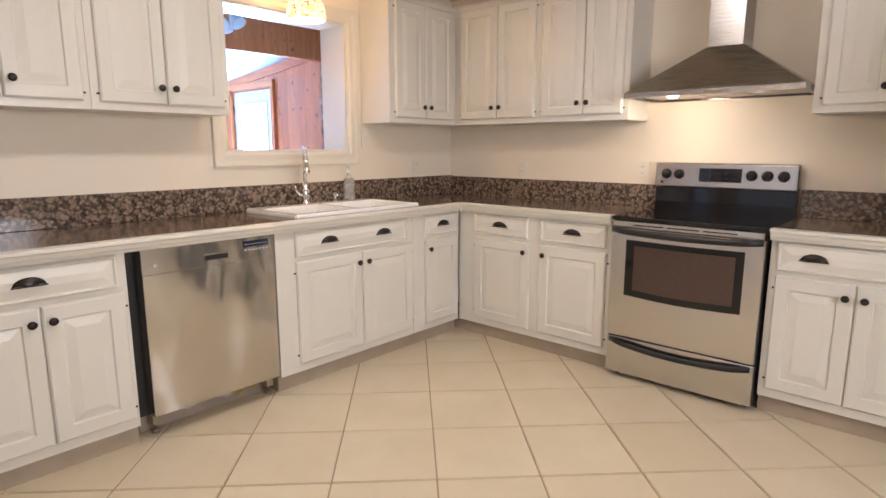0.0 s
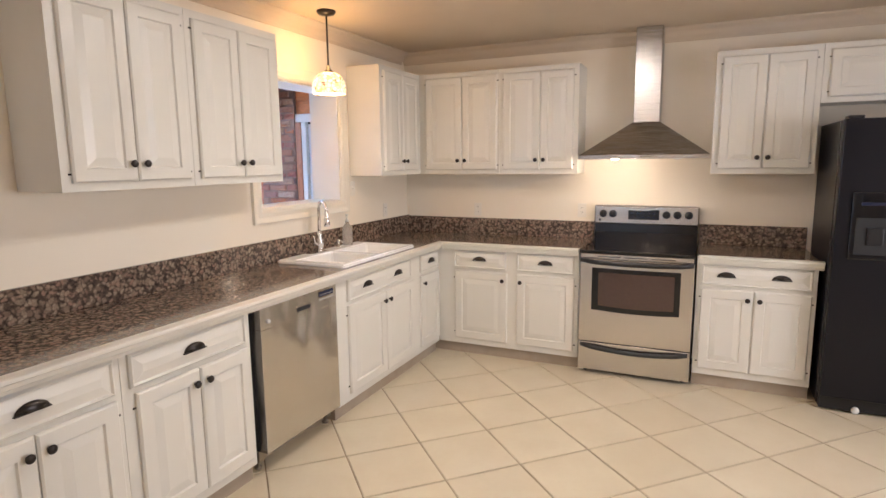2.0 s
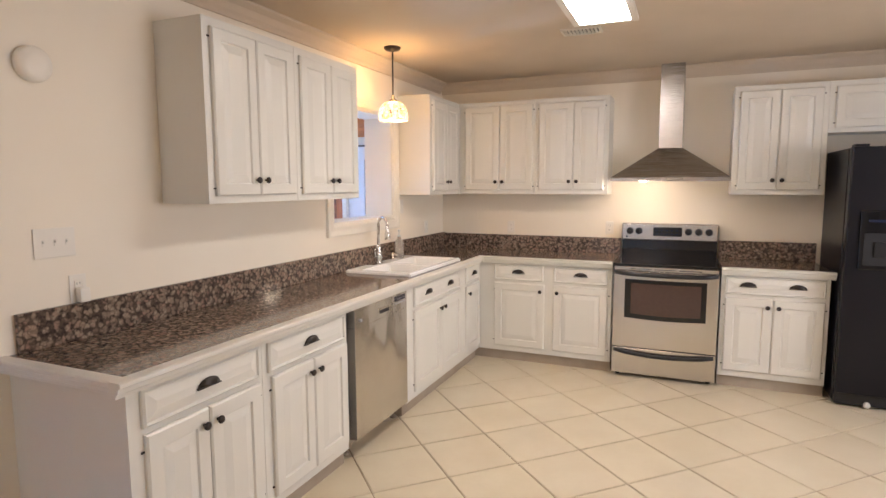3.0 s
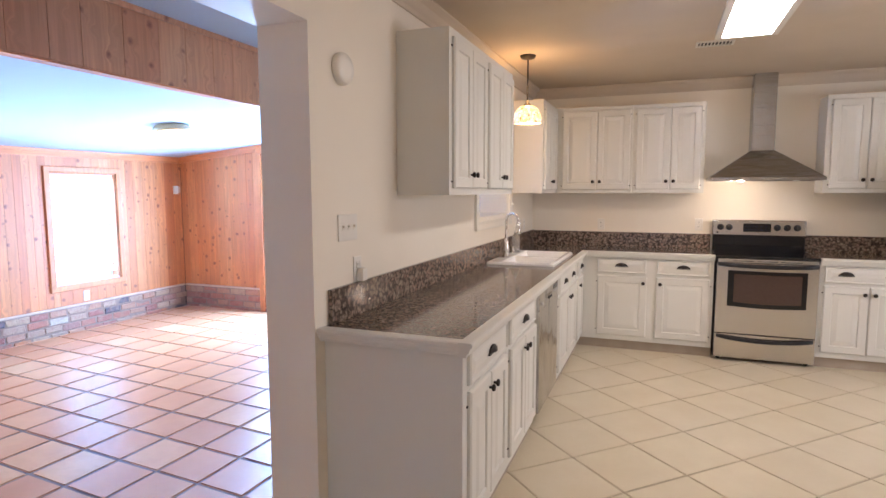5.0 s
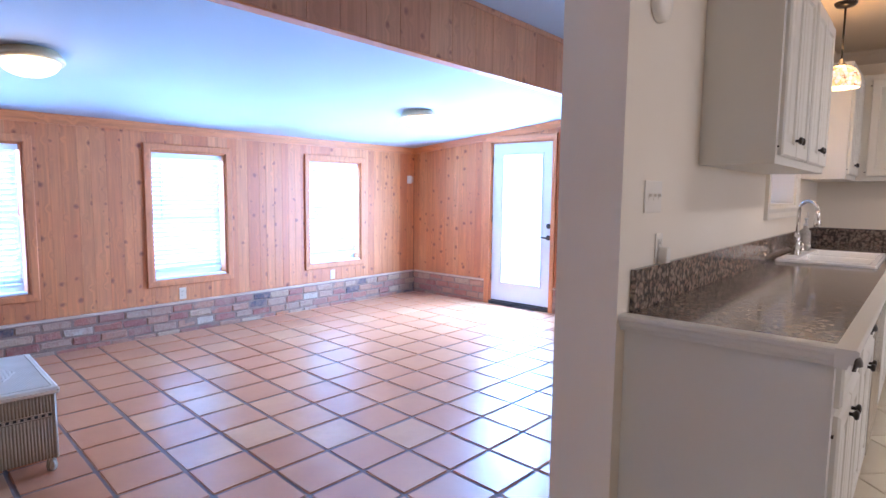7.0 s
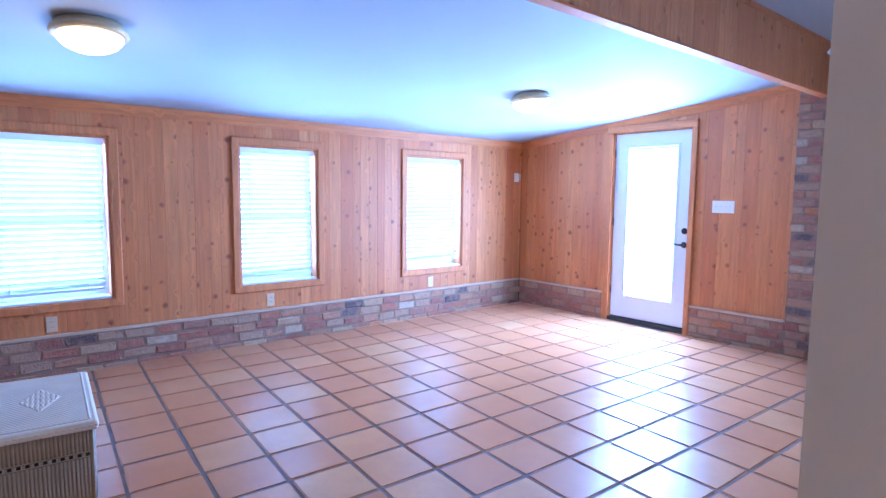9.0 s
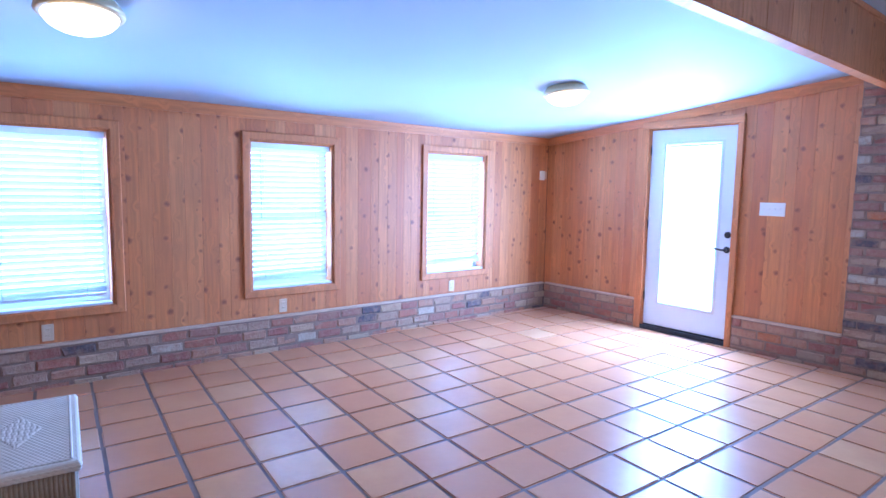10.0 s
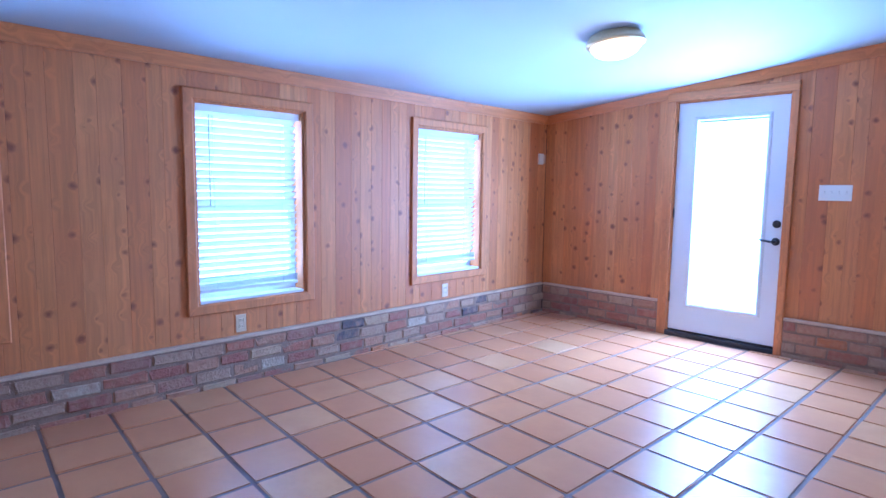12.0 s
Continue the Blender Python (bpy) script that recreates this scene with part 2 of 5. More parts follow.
def make_pine(name, tones, horizontal=False, knots=0.235):
    m = Mat(name, 0.42)
    tc = m.n("ShaderNodeTexCoord")
    sep = m.n("ShaderNodeSeparateXYZ")
    m.wire(tc.outputs["Object"], sep.inputs[0])
    add = m.n("ShaderNodeMath")
    m.wire(sep.outputs["X"], add.inputs[0])
    m.wire(sep.outputs["Y"], add.inputs[1])
    flat = m.n("ShaderNodeCombineXYZ")
    across, along = (sep.outputs["Z"], add.outputs[0]) if horizontal else (add.outputs[0], sep.outputs["Z"])
    m.wire(across, flat.inputs["X"])
    m.wire(along, flat.inputs["Y"])
    shift = m.n("ShaderNodeVectorMath")
    m.wire(flat.outputs[0], shift.inputs[0])
    rnd = m.random()
    off = m.n("ShaderNodeCombineXYZ")
    mul = m.n("ShaderNodeMath")
    mul.operation, mul.inputs[1].default_value = "MULTIPLY", 53.0
    m.wire(rnd, mul.inputs[0])
    m.wire(mul.outputs[0], off.inputs["Y"])
    m.wire(mul.outputs[0], off.inputs["Z"])
    m.wire(off.outputs[0], shift.inputs[1])
    vec = shift.outputs[0]

    # knots: small dark ovals with a paler ring of bent grain
    kmap = m.n("ShaderNodeMapping")
    kmap.inputs["Scale"].default_value = (7.5, 7.5, 1)
    wob = m.n("ShaderNodeTexNoise", Scale=30.0, Detail=2.0)
    m.wire(vec, wob.inputs["Vector"])
    m.wire(m.mix(0.022, vec, wob.outputs["Color"], "ADD"), kmap.inputs["Vector"])
    knot = m.n("ShaderNodeTexVoronoi", Scale=1.0, Randomness=1.0)
    knot.voronoi_dimensions = "2D"
    m.wire(kmap.outputs[0], knot.inputs["Vector"])
    size = m.n("ShaderNodeSeparateXYZ")
    m.wire(knot.outputs["Color"], size.inputs[0])
    grow = m.n("ShaderNodeMapRange")
    grow.inputs["From Min"].default_value, grow.inputs["From Max"].default_value = 0.25, 1.0
    grow.inputs["To Min"].default_value, grow.inputs["To Max"].default_value = 0.0, knots
    m.wire(size.outputs["X"], grow.inputs["Value"])
    gap = m.n("ShaderNodeMath")
    gap.operation = "SUBTRACT"
    m.wire(grow.outputs[0], gap.inputs[0])
    m.wire(knot.outputs["Distance"], gap.inputs[1])
    core = m.ramp(gap.outputs[0], [(0.0, (0, 0, 0)), (0.05, (0.35, 0.35, 0.35)), (0.15, (0.92, 0.92, 0.92))])
    near = m.n("ShaderNodeMapRange")
    near.inputs["From Min"].default_value, near.inputs["From Max"].default_value = 0.0, 0.32
    near.inputs["To Min"].default_value, near.inputs["To Max"].default_value = 1.0, 0.0
    m.wire(knot.outputs["Distance"], near.inputs["Value"])

    gmap = m.n("ShaderNodeMapping")
    gmap.inputs["Scale"].default_value = (26, 1.1, 1)
    m.wire(vec, gmap.inputs["Vector"])
    bend = m.n("ShaderNodeVectorMath")
    bent = m.n("ShaderNodeCombineXYZ")
    m.wire(near.outputs[0], bent.inputs["X"])
    m.wire(gmap.outputs[0], bend.inputs[0])
    m.wire(bent.outputs[0], bend.inputs[1])
    grain = m.noise(1.5, 6, bend.outputs[0], 0.6)
    base = m.ramp(rnd, tones)
    dark = m.mix(0.62, base, (0.30, 0.105, 0.035), "MULTIPLY")
    col = m.mix(m.ramp(grain, [(0.36, (0, 0, 0)), (0.64, (0.95, 0.95, 0.95))]), base, m.mix(0.55, base, (0.28, 0.095, 0.03)))
    blot = m.noise(3.0, 4, vec)
    col = m.mix(m.ramp(blot, [(0.45, (0, 0, 0)), (0.72, (0.6, 0.6, 0.6))]), col, m.mix(0.55, base, (0.34, 0.10, 0.04)))
    halo = m.ramp(gap.outputs[0], [(0.0, (0, 0, 0)), (0.02, (0.35, 0.35, 0.35))])
    col = m.mix(halo, col, m.mix(0.5, base, (0.34, 0.11, 0.04)))
    m.colour(m.mix(core, col, (0.19, 0.045, 0.012)))
    m.rough(grain, 0.48, 0.62)
    m.bump(grain, 0.18, 0.002)
    return m.m


PINE = make_pine("knotty_pine", [(0.0, (0.540, 0.145, 0.037)), (0.25, (0.665, 0.220, 0.060)), (0.5, (0.590, 0.170, 0.045)), (0.75, (0.735, 0.280, 0.087)), (1.0, (0.610, 0.180, 0.047))])
PINE_TRIM = make_pine("pine_trim", [(0.0, (0.640, 0.200, 0.056)), (1.0, (0.680, 0.230, 0.066))], False, 0.03)
PINE_TRIM_H = make_pine("pine_trim_level", [(0.0, (0.640, 0.200, 0.056)), (1.0, (0.680, 0.230, 0.066))], True, 0.03)
BEAM_WOOD = make_pine("beam_pine", [(0.0, (0.50, 0.175, 0.066)), (0.5, (0.60, 0.240, 0.098)), (1.0, (0.54, 0.200, 0.076))], False, 0.20)


def make_slat():
    m = Mat("blind_slat", 0.5)
    v = m.coords()
    m.colour(m.mix(m.noise(3, 3, v), (0.82, 0.84, 0.86), (0.76, 0.79, 0.82)))
    tr = m.n("ShaderNodeBsdfTranslucent")
    tr.inputs["Color"].default_value = (0.72, 0.76, 0.80, 1)
    mixer = m.n("ShaderNodeMixShader")
    mixer.inputs[0].default_value = 0.40
    m.wire(m.p.outputs[0], mixer.inputs[1])
    m.wire(tr.outputs[0], mixer.inputs[2])
    m.wire(mixer.outputs[0], m.t.nodes["Material Output"].inputs["Surface"])
    return m.m


SLAT = make_slat()


def make_wicker(name, base, dark, scale):
    m = Mat(name, 0.6)
    v = m.coords((1, 1, 1))
    wave = m.n("ShaderNodeTexWave", Scale=scale, Distortion=1.2)
    wave.bands_direction = "X"
    wave.inputs["Detail Scale"].default_value = 2.0
    m.wire(v, wave.inputs["Vector"])
    cross = m.n("ShaderNodeTexWave", Scale=scale * 0.55, Distortion=0.8)
    cross.bands_direction = "Y"
    m.wire(v, cross.inputs["Vector"])
    weave = m.mix(0.5, wave.outputs["Color"], cross.outputs["Color"], "MULTIPLY")
    m.colour(m.mix(weave, dark, base))
    m.bump(weave, 0.8, 0.004)
    return m.m


WICKER = paint("white_wicker", (0.86, 0.76, 0.62), (0.76, 0.65, 0.51), 0.55, 90, 0.4, 9)
WICKER_TAN = make_wicker("tan_wicker", (0.52, 0.43, 0.31), (0.34, 0.26, 0.17), 30)
GRASS = make_rough("dry_lawn", (0.10, 0.13, 0.04), (0.16, 0.15, 0.06), 3, 0.6)
SIDING = make_rough("outer_wall", (0.45, 0.42, 0.38), (0.38, 0.35, 0.31), 2, 0.3)

# ---------------------------------------------------------------- mesh tools


def box(bm, x0, x1, y0, y1, z0, z1):
    vs = [bm.verts.new((x, y, z)) for z in (z0, z1) for y in (y0, y1) for x in (x0, x1)]
    for f in ((0, 2, 3, 1), (4, 5, 7, 6), (0, 1, 5, 4), (2, 6, 7, 3), (0, 4, 6, 2), (1, 3, 7, 5)):
        bm.faces.new([vs[i] for i in f])
    return vs


def soft_box(x0, x1, y0, y1, z0, z1, r=0.004, seg=2):
    bm = bmesh.new()
    box(bm, x0, x1, y0, y1, z0, z1)
    bmesh.ops.bevel(bm, geom=bm.edges[:], offset=r, segments=seg, affect="EDGES", profile=0.6)
    return bm


def lathe(profile, n=20, at=(0, 0, 0), axis="Z"):
    """A turned body from (radius, height) pairs."""
    bm = bmesh.new()
    rings = []
    for r, h in profile:
        ring = []
        for i in range(n):
            a = 2 * math.pi * i / n
            c, s = r * math.cos(a), r * math.sin(a)
            p = {"Z": (c, s, h), "Y": (c, h, -s), "X": (h, c, s)}[axis]
            ring.append(bm.verts.new(Vector(p) + Vector(at)))
        rings.append(ring)
    for a, b in zip(rings, rings[1:]):
        for i in range(n):
            bm.faces.new((a[i], a[(i + 1) % n], b[(i + 1) % n], b[i]))
    bm.faces.new(rings[0][::-1])
    bm.faces.new(rings[-1])
    for f in bm.faces:
        f.smooth = True
    return bm


def tube(points, radius, n=10):
    """A round bar along a line of points."""
    bm = bmesh.new()
    pts = [Vector(p) for p in points]
    rings = []
    for i, p in enumerate(pts):
        d = (pts[min(i + 1, len(pts) - 1)] - pts[max(i - 1, 0)]).normalized()
        side = d.cross(Vector((0.3, 0.2, 1)) if abs(d.z) < 0.9 else Vector((1, 0.1, 0))).normalized()
        up = side.cross(d)
        r = radius[i] if isinstance(radius, (list, tuple)) else radius
        rings.append([bm.verts.new(p + r * (math.cos(2 * math.pi * k / n) * side + math.sin(2 * math.pi * k / n) * up)) for k in range(n)])
    for a, b in zip(rings, rings[1:]):
        for k in range(n):
            bm.faces.new((a[k], a[(k + 1) % n], b[(k + 1) % n], b[k]))
    bm.faces.new(rings[0][::-1])
    bm.faces.new(rings[-1])
    bmesh.ops.recalc_face_normals(bm, faces=bm.faces[:])
    for f in bm.faces:
        f.smooth = True
    return bm


def mesh_of(name, bm, material):
    bmesh.ops.recalc_face_normals(bm, faces=bm.faces[:])
    data = bpy.data.meshes.new(name)
    bm.to_mesh(data)
    bm.free()
    data.materials.append(material)
    return data


def part(name, bm, material, parent=None, label=""):
    """Links a bmesh as one mesh object under a thing or a part."""
    ob = new(name, mesh_of(name, bm, material))
    ob.parent = parent
    return tagged(ob, label)


def thing(name, label, category, at=None, group="", kind=""):
    ob = new(name)
    ob.empty_display_size = 0.1
    if at is not None:
        ob.matrix_world = at
    return tagged(ob, label, category, group, kind)


def face_east(x, y, z=0.0):
    """Local u runs north, v up, w east."""
    return Matrix(((0, 0, 1, x), (1, 0, 0, y), (0, 1, 0, z), (0, 0, 0, 1)))


def face_south(x, y, z=0.0):
    """Local u runs east, v up, w south."""
    return Matrix(((1, 0, 0, x), (0, 0, -1, y), (0, 1, 0, z), (0, 0, 0, 1)))


def slab(bm, a0, a1, z0, z1, t0, t1, axis, holes=()):
    """A wall along x or y with rectangular holes (a0, a1, z0, z1)."""
    cuts_a = sorted({a0, a1, *(h[0] for h in holes), *(h[1] for h in holes)})
    cuts_z = sorted({z0, z1, *(h[2] for h in holes), *(h[3] for h in holes)})
    na, nz = len(cuts_a) - 1, len(cuts_z) - 1

    def solid(i, k):
        if not (0 <= i < na and 0 <= k < nz):
            return False
        a, z = (cuts_a[i] + cuts_a[i + 1]) / 2, (cuts_z[k] + cuts_z[k + 1]) / 2
        return not any(h[0] < a < h[1] and h[2] < z < h[3] for h in holes)

    verts = {}

    def v(i, k, t):
        key = (i, k, t)
        if key not in verts:
            a, z = cuts_a[i], cuts_z[k]
            verts[key] = bm.verts.new((a, t, z) if axis == "x" else (t, a, z))
        return verts[key]

    for i in range(na):
        for k in range(nz):
            if not solid(i, k):
                continue
            for t in (t0, t1):
                bm.faces.new((v(i, k, t), v(i + 1, k, t), v(i + 1, k + 1, t), v(i, k + 1, t)))
            for di, dk, e in ((-1, 0, ((i, k), (i, k + 1))), (1, 0, ((i + 1, k), (i + 1, k + 1))), (0, -1, ((i, k), (i + 1, k))), (0, 1, ((i, k + 1), (i + 1, k + 1)))):
                if not solid(i + di, k + dk):
                    (p, q), (r, s) = e
                    bm.faces.new((v(p, q, t0), v(r, s, t0), v(r, s, t1), v(p, q, t1)))


def structure(name, bm, material, label):
    return tagged(part(name, bm, material), label, name.split("_")[0], kind="structure")


# ---------------------------------------------------------------- the shell
PASS = (-1.975, -1.085, 1.270, 2.11)
DEN_Z0, DEN_SLOPE, DEN_X = 2.038, 0.101, -4.89
NORTH = -0.05


def den_top(x):
    return DEN_Z0 + DEN_SLOPE * (x - DEN_X)


bm = bmesh.new()
slab(bm, -0.205, 5.2, -0.02, 2.56, 0.0, 0.18, "x")
structure("wall_north", bm, WALL, "cream painted plaster wall behind the range")
bm = bmesh.new()
slab(bm, -4.18, 0.0, -0.12, 2.56, -0.235, 0.0, "y", [PASS])
slab(bm, -7.6, -4.18, 2.14, 2.56, -0.235, 0.0, "y")
slab(bm, -7.6, -6.95, -0.12, 2.14, -0.235, 0.0, "y")
structure("wall_west_kitchen", bm, WALL, "cream painted wall with a pass-through opening over the sink")
bm = bmesh.new()
# opening cut for the assumed east daylight, out of view
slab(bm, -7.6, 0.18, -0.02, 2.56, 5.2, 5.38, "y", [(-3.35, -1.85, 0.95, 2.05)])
structure("wall_east", bm, WALL, "cream painted plaster wall with an assumed window opening")
bm = bmesh.new()
slab(bm, -0.25, 5.38, -0.02, 2.56, -7.78, -7.6, "x")
structure("wall_south", bm, WALL, "cream painted plaster wall")
bm = bmesh.new()
box(bm, 0.0, 5.2, -7.6, 0.0, 2.535, 2.56)
structure("ceiling", bm, CEILING, "cream kitchen ceiling with its shade put into the colour")

# den shell: boards and bricks stand in front of these backing walls
bm = bmesh.new()
slab(bm, -8.2, 0.13, -0.02, 2.7, -5.10, DEN_X - 0.022, "y", [(y0, y1, *WIN_Z) for y0, y1 in WINDOWS])
wall_west_den = structure("wall_west_den", bm, DARK, "knotty pine boarded wall above a brick base")
bm = bmesh.new()
slab(bm, -5.10, -0.205, -0.02, 2.7, NORTH + 0.022, 0.13, "x", [(-3.552, -2.612, -0.02, 2.08), (-1.135, -0.26, -0.02, 2.07)])
wall_north_den = structure("wall_north_den", bm, DARK, "knotty pine boarded wall with a brick pier")
bm = bmesh.new()
slab(bm, -5.10, 0.0, -0.02, 2.7, -8.38, -8.2, "x")
wall_south_den = structure("wall_south_den", bm, PINE, "knotty pine boarded wall")
bm = bmesh.new()
vs = box(bm, DEN_X - 0.2, -1.53, -8.2, 0.12, 0, 0.08)
for v in vs:
    v.co.z += den_top(v.co.x)
ceiling_den = structure("ceiling_den", bm, DEN_CEILING, "white ceiling tinted with blue daylight that slopes down to the windows")
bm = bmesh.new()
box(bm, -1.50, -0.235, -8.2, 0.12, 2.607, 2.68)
ceiling_strip = structure("ceiling_strip", bm, DEN_CEILING, "flat white ceiling tinted with blue daylight beside the beam")
bm = bmesh.new()
box(bm, -9, 9, -12, 6, 2.75, 2.9)
structure("roof", bm, SIDING, "roof over the house")
bm = bmesh.new()
box(bm, -0.25, -0.0, -8.2, -7.6, -0.12, 2.7)
structure("wall_corner", bm, WALL, "plain end wall")
bm = bmesh.new()
box(bm, -60, 60, -60, 60, -0.3, -0.2)
structure("ground", bm, GRASS, "dry lawn around the house")
bm = bmesh.new()
box(bm, 0.0, 5.2, -7.6, 0.0, -0.17, -0.006)
floor_kitchen = structure("floor_kitchen", bm, GROUT, "beige square ceramic tiles laid diagonally with tan joints")
bm = bmesh.new()
box(bm, -5.0, -0.001, -8.2, 0.0, -0.06, -0.0055)
floor_den = structure("floor_den", bm, DARK_GROUT, "terracotta square tiles with wide dark grey joints")


def sweep(profile, axis, a0, a1, origin, flip=False):
    """A moulding: a profile of (out, up) run along x (out is -y) or y (out is +x)."""
    bm = bmesh.new()
    ends = []
    for a in (a0, a1):
        ends.append([bm.verts.new((a, origin[1] - o, origin[2] + u) if axis == "x" else (origin[0] + (-o if flip else o), a, origin[2] + u)) for o, u in profile])
    n = len(profile)
    for i in range(n):
        bm.faces.new((ends[0][i], ends[0][(i + 1) % n], ends[1][(i + 1) % n], ends[1][i]))
    bm.faces.new(ends[0])
    bm.faces.new(ends[1][::-1])
    return bm


CROWN = [(0.0, -0.10), (0.012, -0.10), (0.018, -0.08), (0.03, -0.065), (0.045, -0.035), (0.07, -0.018), (0.078, -0.012), (0.078, 0.0), (0.0, 0.0)]
structure("trim_crown_north", sweep(CROWN, "x", 0.0, 5.2, (0, -0.001, 2.534)), CEILING, "cream crown moulding in the ceiling's shaded colour")
structure("trim_crown_west", sweep(CROWN, "y", -7.6, -0.079, (0.001, 0, 2.534)), CEILING, "cream crown moulding in the ceiling's shaded colour")

# pass-through casing with stepped profile, and its lining
window_pass = thing("window_1", "white cased pass-through opening above the sink", "window", kind="structure")
y0, y1, z0, z1 = PASS
for name, a in (("lining", (-0.255, 0.0, y0 - 0.0, y0 + 0.012, z0, z1)), ("lining", (-0.255, 0.0, y1 - 0.012, y1, z0, z1)), ("sill", (-0.265, 0.004, y0 + 0.012, y1 - 0.012, z0 - 0.0, z0 + 0.014)), ("lining", (-0.255, 0.0, y0 + 0.012, y1 - 0.012, z1 - 0.012, z1))):
    part(name, soft_box(*a, r=0.002, seg=1), TRIM, window_pass)


def casing_ring(parent, m, a0, a1, b0, b1, width, material, name="casing", steps=((0, 0.012), (0.018, 0.020), (0.045, 0.016), (0.075, 0.022), (1.0, 0.022))):
    """Four mitred boards round an opening, in local (u, v, w)."""
    prof = [(min(s, 1.0) * 1.0 if s == 1.0 else s / width, t) for s, t in steps]
    prof = [(f * width, t) for f, t in prof]
    for k in range(4):
        bm = bmesh.new()
        rows = []
        corners = ((a0, b0), (a1, b0), (a1, b1), (a0, b1))
        (p, q), (r, s) = corners[k], corners[(k + 1) % 4]
        for off, t in prof + [(width, 0.0), (0.0, 0.0)]:
            sx = lambda u: -off if u == a0 else off
            sy = lambda v: -off if v == b0 else off
            rows.append((bm.verts.new(m @ Vector((p + sx(p), q + sy(q), t))), bm.verts.new(m @ Vector((r + sx(r), s + sy(s), t)))))
        n = len(rows)
        for i in range(n):
            bm.faces.new((rows[i][0], rows[i][1], rows[(i + 1) % n][1], rows[(i + 1) % n][0]))
        bm.faces.new([x[0] for x in rows])
        bm.faces.new([x[1] for x in rows][::-1])
        part(name, bm, material, parent)


casing_ring(window_pass, face_east(0.001, 0), y0, y1, z0, z1, 0.085, TRIM)
casing_ring(window_pass, Matrix(((0, 0, -1, -0.236), (1, 0, 0, 0), (0, 1, 0, 0), (0, 0, 0, 1))), y0, y1, z0, z1, 0.085, TRIM)

# ---------------------------------------------------------------- kitchen cabinets


def raised_panel(u0, u1, v0, v1, w, t=0.02, rail=0.06):
    """A routed door or drawer front with a raised field."""
    bm = bmesh.new()
    narrow = min(u1 - u0, v1 - v0)
    rail = min(rail, narrow * 0.24)
    field = min(0.036, narrow * 0.25)
    rings = [(0.0, 0.0), (0.0, t - 0.007), (0.007, t), (rail, t), (rail + 0.005, t - 0.009), (rail + 0.009, t - 0.009), (rail + 0.009 + field, t - 0.001), (rail + 0.012 + field, t - 0.001)]
    last = None
    for inset, d in rings:
        ring = [bm.verts.new((a, b, w + d)) for a, b in ((u0 + inset, v0 + inset), (u1 - inset, v0 + inset), (u1 - inset, v1 - inset), (u0 + inset, v1 - inset))]
        if last:
            for i in range(4):
                bm.faces.new((last[i], last[(i + 1) % 4], ring[(i + 1) % 4], ring[i]))
        last = ring
    bm.faces.new(last)
    return bm


def knob(parent, u, v, w):
    bm = lathe([(0.006, 0), (0.006, 0.010), (0.009, 0.013), (0.0155, 0.017), (0.0165, 0.022), (0.013, 0.027), (0.004, 0.029)], 16, (0, 0, 0))
    bmesh.ops.translate(bm, verts=bm.verts[:], vec=(u, v, w))
    part("knob", bm, BRONZE, parent, "round dark bronze knob")


def cup_pull(parent, u, v, w):
    """A hooded bin pull: a quarter dome, open below, on a thin flange."""
    bm = bmesh.new()
    n, k = 14, 6
    rows = []
    for j in range(k + 1):
        b = math.pi / 2 * j / k
        rows.append([bm.verts.new((u - 0.055 * math.cos(math.pi * i / n) * (0.55 + 0.45 * math.cos(b)), v - 0.013 + 0.035 * math.sin(math.pi * i / n) * math.cos(b) + 0.006 * math.sin(b), w + 0.004 + 0.022 * math.sin(b) * (0.35 + 0.65 * math.sin(math.pi * i / n)))) for i in range(n + 1)])
    for a, c in zip(rows, rows[1:]):
        for i in range(n):
            bm.faces.new((a[i], a[i + 1], c[i + 1], c[i]))
    for f in bm.faces:
        f.smooth = True
    box(bm, u - 0.058, u + 0.058, v - 0.015, v - 0.011, w, w + 0.012)
    part("pull", bm, BRONZE, parent, "dark bronze cup pull")


def hinge(parent, u, v, w):
    part("hinge", soft_box(u - 0.008, u + 0.008, v - 0.004, v + 0.004, w, w + 0.006, 0.001, 1), BRONZE, parent)


DEPTH = 0.61


def base_cabinet(label, m, width, drawers, doors, ends=(False, False)):
    """drawers: (u0, u1, pulls at u); doors: (u0, u1, side of the knob)."""
    ob = thing("base_cabinet", label, "cabinet", m, "kitchen base cabinets")
    bm = bmesh.new()
    box(bm, 0, width, 0.09, 0.872, 0.001, DEPTH)
    part("body", bm, CABINET, ob)
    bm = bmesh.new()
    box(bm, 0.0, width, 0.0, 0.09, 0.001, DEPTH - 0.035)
    part("toe_kick", bm, TOE, ob, "scuffed recessed base board with its shade painted in")
    for u0, u1, pulls in drawers:
        d = part("drawer", raised_panel(u0, u1, 0.725, 0.862, DEPTH, 0.02, 0.010), CABINET, ob)
        for u in pulls:
            cup_pull(d, u, 0.80, DEPTH + 0.018)
    for u0, u1, side in doors:
        d = part("door", raised_panel(u0, u1, 0.137, 0.70, DEPTH, 0.02), CABINET, ob)
        knob(d, u1 - 0.032 if side > 0 else u0 + 0.032, 0.64, DEPTH + 0.019)
        hu = u0 - 0.004 if side > 0 else u1 + 0.004
        for v in (0.185, 0.64):
            hinge(d, hu, v, DEPTH)
    return ob


